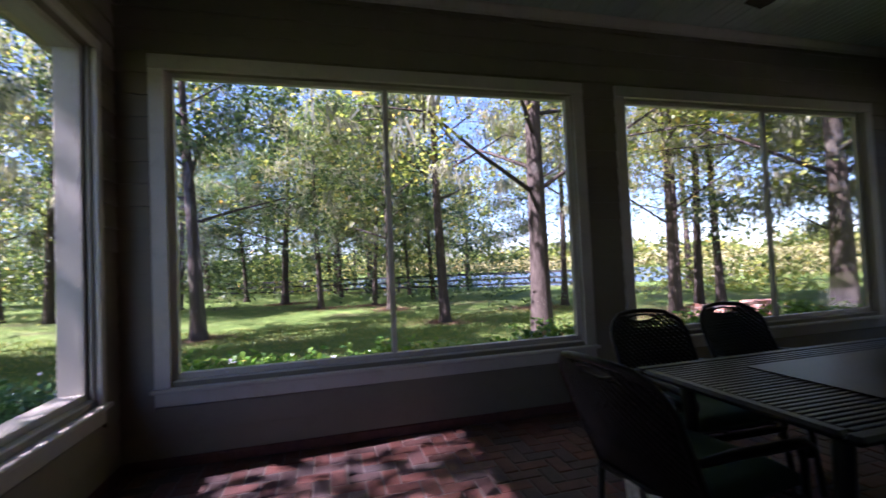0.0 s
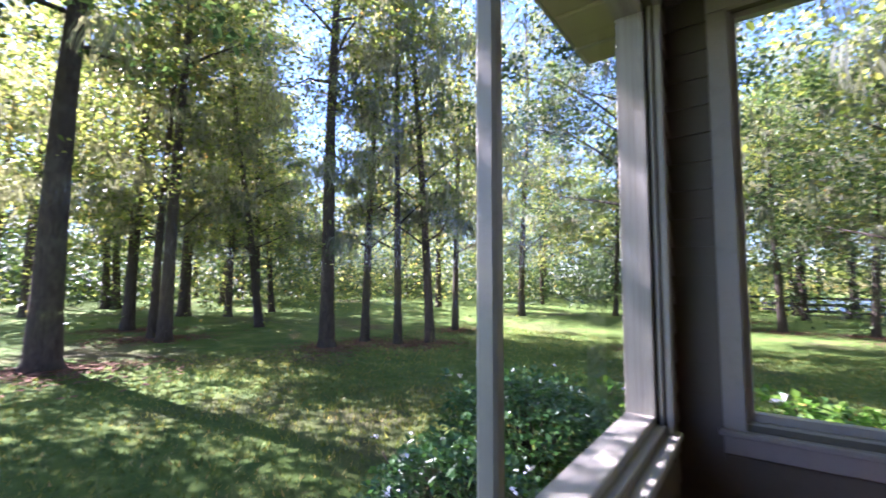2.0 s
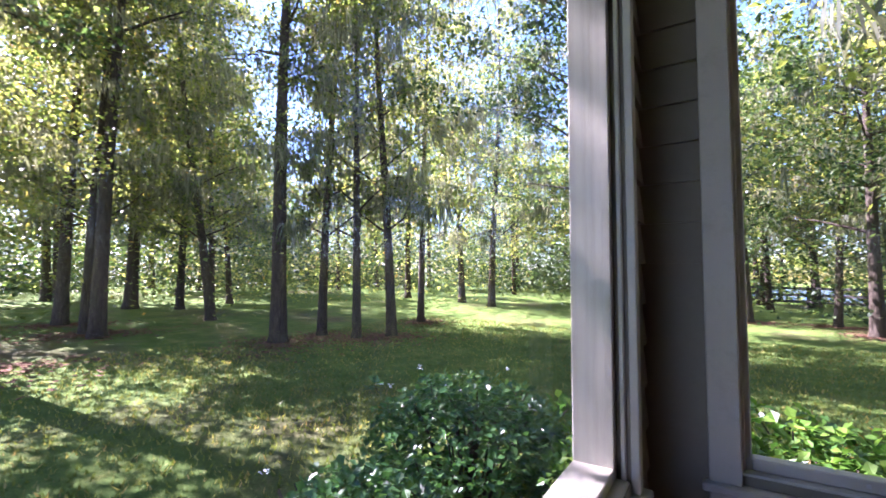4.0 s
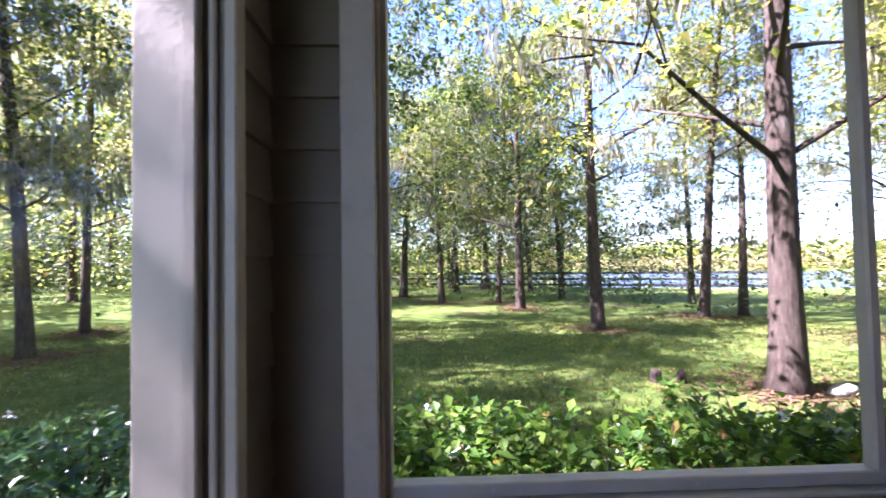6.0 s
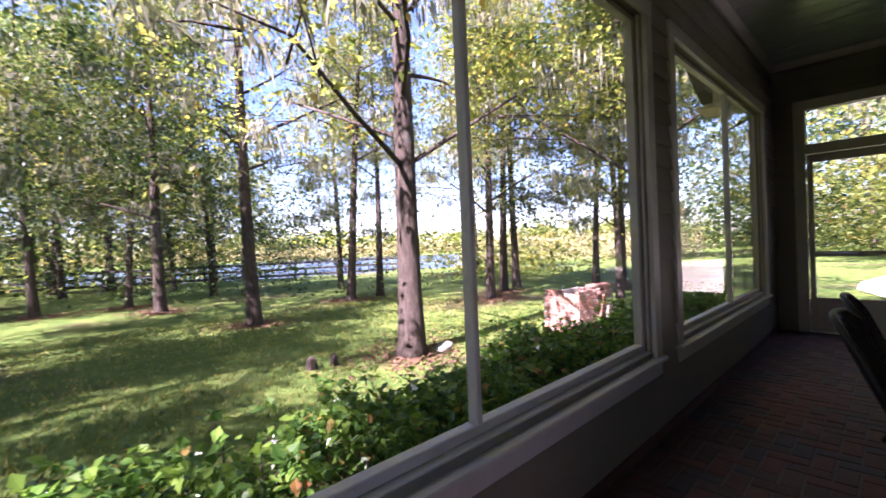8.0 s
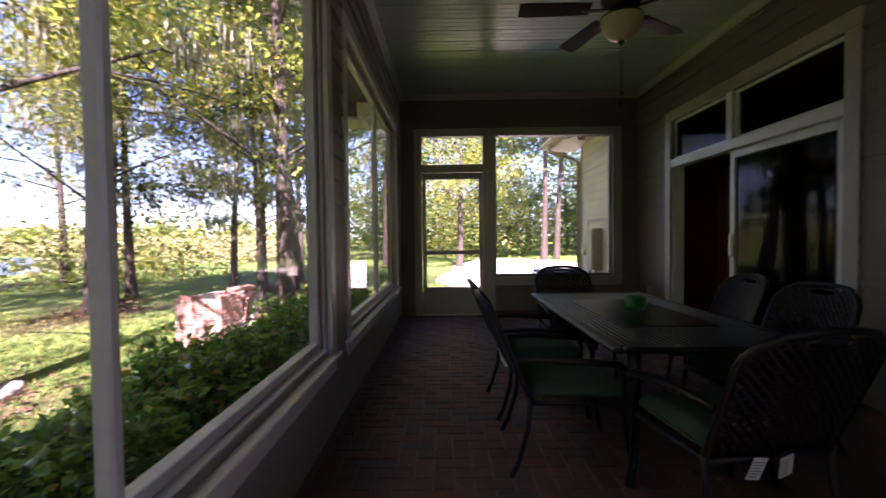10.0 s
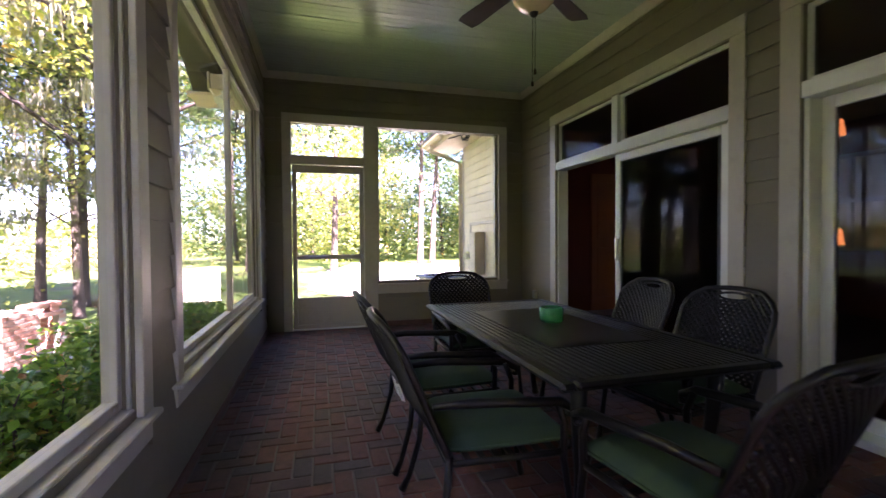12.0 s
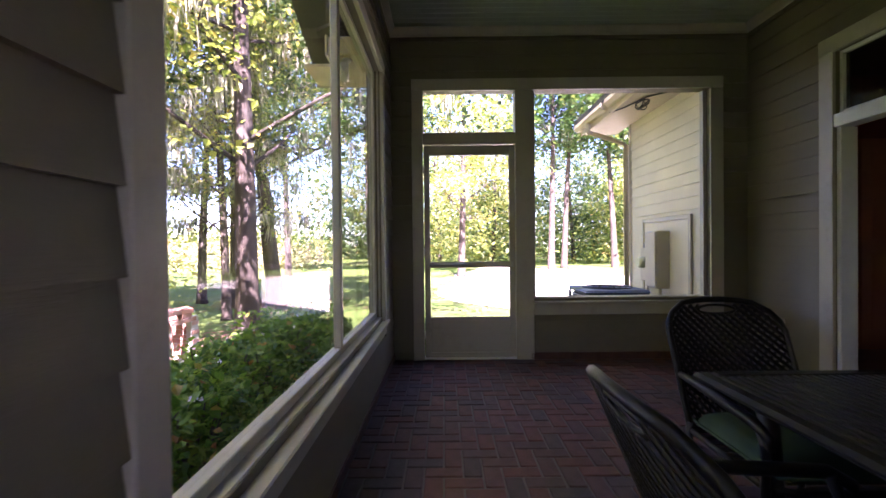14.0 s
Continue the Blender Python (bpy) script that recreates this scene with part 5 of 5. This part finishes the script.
def make_chair(tags):
    c = thing("dining_chair", "dark metal patio armchair with woven lattice back and green cushion", "chair", "chairs round the table")
    edge = [(-back_half_width(v), v) for v in [k / 12 for k in range(13)]] + [(back_half_width(1) * s, 1.0 + 0.03 * (1 - s * s)) for s in (-0.6, -0.2, 0.2, 0.6)] + [(back_half_width(v), v) for v in [1 - k / 12 for k in range(13)]]
    fr = part("back_frame", Geo().tube([back_point(u, v) for u, v in edge], 0.0145, 8), IRON, c)
    lat = Geo()
    for s in (-1, 1):
        for k in range(-22, 23):
            run = []
            for i in range(61):
                v = i / 60
                u = s * (v * 0.50 - 0.25) + k * 0.036
                handle = abs(u) < 0.085 and 0.90 < v < 0.975
                if abs(u) < back_half_width(v) - 0.004 and v < 0.99 and not handle:
                    run.append(back_point(u, v) + Vector((0, 0.003 * s, 0)))
                else:
                    if len(run) > 2:
                        lat.tube(run[::4] + [run[-1]], 0.0092, 4)
                    run = []
            if len(run) > 2:
                lat.tube(run[::4] + [run[-1]], 0.0092, 4)
    part("back_lattice", lat, IRON, c, "woven dark metal lattice")
    part("handle_rim", Geo().tube([back_point(0.09 * math.cos(a * math.pi / 8), 0.937 + 0.042 * math.sin(a * math.pi / 8)) for a in range(17)], 0.007, 6, False), IRON, c)
    part("seat_frame", Geo().tube([(-0.26, -0.24, 0.385), (-0.27, 0.2, 0.385), (-0.2, 0.27, 0.385), (0.2, 0.27, 0.385), (0.27, 0.2, 0.385), (0.26, -0.24, 0.385), (-0.26, -0.24, 0.385)], 0.014, 8), IRON, c)
    sp = Geo()
    for i in range(9):
        sp.box(-0.25, -0.23 + i * 0.058, 0.381, 0.25, -0.205 + i * 0.058, 0.389)
    part("seat_slats", sp, IRON, c)
    for s in (-1, 1):
        part("rear_leg", Geo().tube([(s * 0.262, -0.235, 0.42), (s * 0.262, -0.25, 0.25), (s * 0.268, -0.30, 0.08), (s * 0.272, -0.335, 0.012)], [0.016, 0.015, 0.014, 0.019], 8), IRON, c)
        part("front_leg", Geo().tube([(s * 0.27, 0.19, 0.585), (s * 0.268, 0.225, 0.50), (s * 0.268, 0.22, 0.36), (s * 0.268, 0.25, 0.16), (s * 0.27, 0.275, 0.012)], [0.014, 0.015, 0.015, 0.014, 0.019], 8), IRON, c)
        part("arm", Geo().tube([(s * 0.266, -0.30, 0.605), (s * 0.282, -0.15, 0.612), (s * 0.286, 0.05, 0.598), (s * 0.284, 0.19, 0.588), (s * 0.278, 0.255, 0.555), (s * 0.272, 0.25, 0.525), (s * 0.27, 0.225, 0.535)], [0.014, 0.019, 0.02, 0.02, 0.017, 0.014, 0.012], 8), IRON, c)
    cu = Geo()
    nu = 14
    for j in range(nu + 1):
        for i in range(nu + 1):
            a, b = 2 * i / nu - 1, 2 * j / nu - 1
            e = (1 - abs(a) ** 5) * (1 - abs(b) ** 5)
            cu.v.append((a * 0.255, b * 0.25 + 0.012, 0.43 + 0.052 * e ** 0.4 - 0.008 * math.exp(-9 * (a * a + b * b))))
    for j in range(nu + 1):
        for i in range(nu + 1):
            a, b = 2 * i / nu - 1, 2 * j / nu - 1
            e = (1 - abs(a) ** 5) * (1 - abs(b) ** 5)
            cu.v.append((a * 0.255, b * 0.25 + 0.012, 0.43 - 0.034 * e ** 0.3))
    q = (nu + 1) ** 2
    for j in range(nu):
        for i in range(nu):
            o = j * (nu + 1) + i
            cu.f.append((o, o + 1, o + nu + 2, o + nu + 1))
            cu.f.append((q + o, q + o + nu + 1, q + o + nu + 2, q + o + 1))
    cu.smooth = [True] * len(cu.f)
    cs = part("cushion", cu, CUSHION, c, "faded green seat cushion", fix=False)
    edge2 = [(0.256 * max(-1, min(1, 1.35 * math.cos(k * math.pi / 16))), 0.012 + 0.251 * max(-1, min(1, 1.35 * math.sin(k * math.pi / 16))), 0.43) for k in range(33)]
    part("piping", Geo().tube(edge2, 0.006, 6, False), CUSHION, cs)
    if tags:
        for x, a in ((-0.06, 8), (0.045, -14)):
            tg = part("tag", Geo().box(-0.032, -0.001, -0.1, 0.032, 0.001, 0.0), TAG, c, "white paper care tag", m=pose(x, -0.272, 0.40, 16, a, 6))
            for i in range(6):
                part("print_line", Geo().box(-0.026, -0.0022, -0.022 - i * 0.013, 0.022 - 0.006 * (i % 3), -0.0012, -0.018 - i * 0.013), PRINT, tg)
    return c


chair_t = make_chair(True)
chair_p = make_chair(False)
chair_t.matrix_basis = pose(2.74, -1.90, 0, 0, 0, -83)
chair_p.matrix_basis = pose(3.31, -1.38, 0, 0, 0, 178)
copy_thing(chair_t, pose(4.02, -1.37, 0, 0, 0, 182))
copy_thing(chair_p, pose(4.82, -1.87, 0, 0, 0, 90))
copy_thing(chair_p, pose(4.20, -2.53, 0, 0, 0, -4))
copy_thing(chair_p, pose(3.47, -2.52, 0, 0, 0, 6))


# ---- ceiling fan ----
def ceiling_fan():
    x, y, top = 4.0, -1.97, CEIL - 0.12
    f = thing("ceiling_fan", "dark wooden ceiling fan with an amber glass light bowl", "ceiling fan", m=pose(x, y, 0.12))
    part("canopy", Geo().lathe([(0.0, top), (0.07, top), (0.065, top - 0.04), (0.03, top - 0.07), (0.0, top - 0.07)], 18), IRON, f)
    part("down_rod", Geo().tube([(0, 0, top - 0.06), (0, 0, 2.86)], 0.013), IRON, f)
    part("motor", Geo().lathe([(0.0, 2.88), (0.06, 2.87), (0.13, 2.83), (0.14, 2.76), (0.11, 2.70), (0.07, 2.68), (0.0, 2.68)], 22), IRON, f)
    bl = Geo()
    n = 8
    for i in range(n + 1):
        k = i / n
        w = 0.055 + 0.022 * k if i < n else 0.06
        bl.v += [(0.22 + 0.5 * k, -w, -0.012 * 1.0), (0.22 + 0.5 * k, w, 0.012), (0.22 + 0.5 * k, -w, -0.006), (0.22 + 0.5 * k, w, 0.018)]
    for i in range(n):
        o = i * 4
        bl.f += [(o, o + 1, o + 5, o + 4), (o + 2, o + 6, o + 7, o + 3), (o, o + 4, o + 6, o + 2), (o + 1, o + 3, o + 7, o + 5)]
    bl.f += [(0, 2, 3, 1), (n * 4, n * 4 + 1, n * 4 + 3, n * 4 + 2)]
    bl.smooth = [False] * len(bl.f)
    bm_ = bl.mesh("blade", FAN_WOOD)
    fix_normals(bm_)
    am = Geo().box(0.1, -0.018, -0.004, 0.28, 0.018, 0.006, 0.003).mesh("blade_arm", IRON)
    for k in range(5):
        a = 17 + 72 * k
        b = part("blade", bm_, None, f, m=pose(0, 0, 2.70, 0, 0, a))
        part("blade_arm", am, None, b, m=pose(0, 0, -0.012))
    part("light_ring", Geo().lathe([(0.0, 2.68), (0.075, 2.68), (0.14, 2.645), (0.145, 2.63), (0.0, 2.63)], 22), IRON, f)
    part("light_bowl", Geo().lathe([(0.143, 2.632), (0.142, 2.60), (0.12, 2.54), (0.075, 2.495), (0.03, 2.478), (0.0, 2.476)], 24), FROST, f, "amber glass light bowl")
    part("finial", Geo().lathe([(0.0, 2.478), (0.028, 2.474), (0.022, 2.455), (0.0, 2.444)], 12), IRON, f)
    for dx, z in ((-0.02, 2.12), (0.015, 2.06)):
        ch = part("pull_chain", Geo().tube([(dx, 0, 2.47), (dx, 0.004, z)], 0.0022, 5), IRON, f)
        part("chain_knob", Geo().lathe([(0.0, 0.0), (0.009, 0.006), (0.007, 0.03), (0.0, 0.034)], 8, (dx, 0.004, z - 0.03)), FAN_WOOD, ch)


ceiling_fan()

# socket on the south wall
so = thing("wall_socket", "small weatherproof socket box on the siding", "socket", m=pose(0, 0, 0))
part("socket_box", Geo().box(7.2, WY + 0.02, 0.36, 7.28, WY + 0.06, 0.48, 0.006), TRIM, so)
part("socket_cover", Geo().box(7.205, WY + 0.0605, 0.365, 7.275, WY + 0.068, 0.475, 0.004), STEEL, so)


# ---- lap siding boards on the porch walls ----
def lap_boards(wall, axis, lo, hi, at, into, blocked, z_top):
    """Overlapping boards on a wall's inner face. into: the way the room lies. blocked: (lo, hi, z0, z1) kept free for casings."""
    e = 0.153
    z = 0.075
    cache = {}
    while z < z_top - 0.03:
        h = min(e + 0.012, z_top - z)
        cuts = sorted({lo, hi, *[v for b in blocked for v in b[:2] if lo < v < hi]})
        runs = []
        for a, b in zip(cuts, cuts[1:]):
            mid = (a + b) / 2
            if any(q[0] < mid < q[1] and q[2] < z + e * 0.5 < q[3] for q in blocked):
                continue
            if runs and abs(runs[-1][1] - a) < 1e-6:
                runs[-1][1] = b
            else:
                runs.append([a, b])
        for a, b in runs:
            key = (round(b - a, 3), round(h, 3))
            if key not in cache:
                prof = [(0.0, 0.0), (0.022 * into, 0.0), (0.022 * into, 0.005), (0.003 * into, h), (0.0, h)]
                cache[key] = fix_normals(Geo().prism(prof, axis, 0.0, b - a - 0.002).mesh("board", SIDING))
            m = pose(a + 0.001, at, z) if axis == "x" else pose(at, a + 0.001, z)
            part("board", cache[key], None, wall, m=m)
        z += e


cas = 0.096
lap_boards(wall_n, "x", 0.0, LX, -0.001, -1, [(WIN_N1[0] - cas, WIN_N1[1] + cas, Z0 - 0.15, Z1 + cas), (WIN_N2[0] - cas, WIN_N2[1] + cas, Z0 - 0.15, Z1 + cas)], CEIL - 0.08)
lap_boards(wall_w, "y", WY, 0.0, 0.001, 1, [(WIN_W[0] - 0.051, WIN_W[1] + 0.051, Z0 - 0.15, Z1 + 0.051)], CEIL - 0.08)
lap_boards(wall_e, "y", WY, 0.0, LX - 0.001, -1, [(-3.431, -1.473, 0.45, 2.905), (-1.475, -0.224, -1, 2.905)], CEIL - 0.08)
lap_boards(wall_s, "x", 0.0, LX, WY + 0.001, 1, [(SL1[0] - 0.131, SL1[1] + 0.131, -1, TR_TOP + 0.126), (SL2[0] - 0.131, SL2[1] + 0.131, -1, TR_TOP + 0.126)], CEIL - 0.08)


# ---- herringbone brick floor ----
def brick_floor():
    fl = tagged(part("floor", Geo().box(-T, WY - T, -0.7, LX + T, T, -0.006), FLOOR_MORTAR), "dark red brick porch floor laid in herringbone", "floor", kind="structure")
    u, j = 0.102, 0.009
    rnd = random.Random(9)
    meshes = {}
    rest = Geo()

    def brick(lx, ly):
        key = (round(lx, 3), round(ly, 3))
        if key not in meshes:
            meshes[key] = Geo().box(-lx / 2, -ly / 2, -0.02, lx / 2, ly / 2, 0.0, 0.005).mesh("brick", FLOOR_BRICK)
        return meshes[key]

    n = 0
    for a in range(-2, int(LX / u) + 3):
        for b in range(-2, int(-WY / u) + 3):
            k = (a - b) % 4
            if k not in (0, 3):
                continue
            x0, y0 = a * u, WY + b * u
            x1, y1 = (x0 + 2 * u, y0 + u) if k == 0 else (x0 + u, y0 + 2 * u)
            x0, x1, y0, y1 = max(x0, 0.0), min(x1, LX), max(y0, WY), min(y1, 0.0)
            if x1 - x0 < 0.03 or y1 - y0 < 0.03:
                continue
            lx, ly = x1 - x0 - j, y1 - y0 - j
            cx, cy = (x0 + x1) / 2, (y0 + y1) / 2
            dz = rnd.uniform(-0.0025, 0.0015)
            if n < 300 and 4.15 < cx < 6.9 and -1.45 < cy < 0.0:
                part("brick", brick(lx, ly), None, fl, m=pose(cx, cy, dz, rnd.uniform(-0.4, 0.4), rnd.uniform(-0.4, 0.4), rnd.uniform(-0.7, 0.7)))
                n += 1
            else:
                rest.box(-lx / 2, -ly / 2, -0.02, lx / 2, ly / 2, 0.0, 0.005, pose(cx, cy, dz, rnd.uniform(-0.4, 0.4), rnd.uniform(-0.4, 0.4), rnd.uniform(-0.7, 0.7)))
    ob = part("bricks", rest, FLOOR_BRICK, fl, fix=False)
    ob["kind"] = "stuff"


brick_floor()
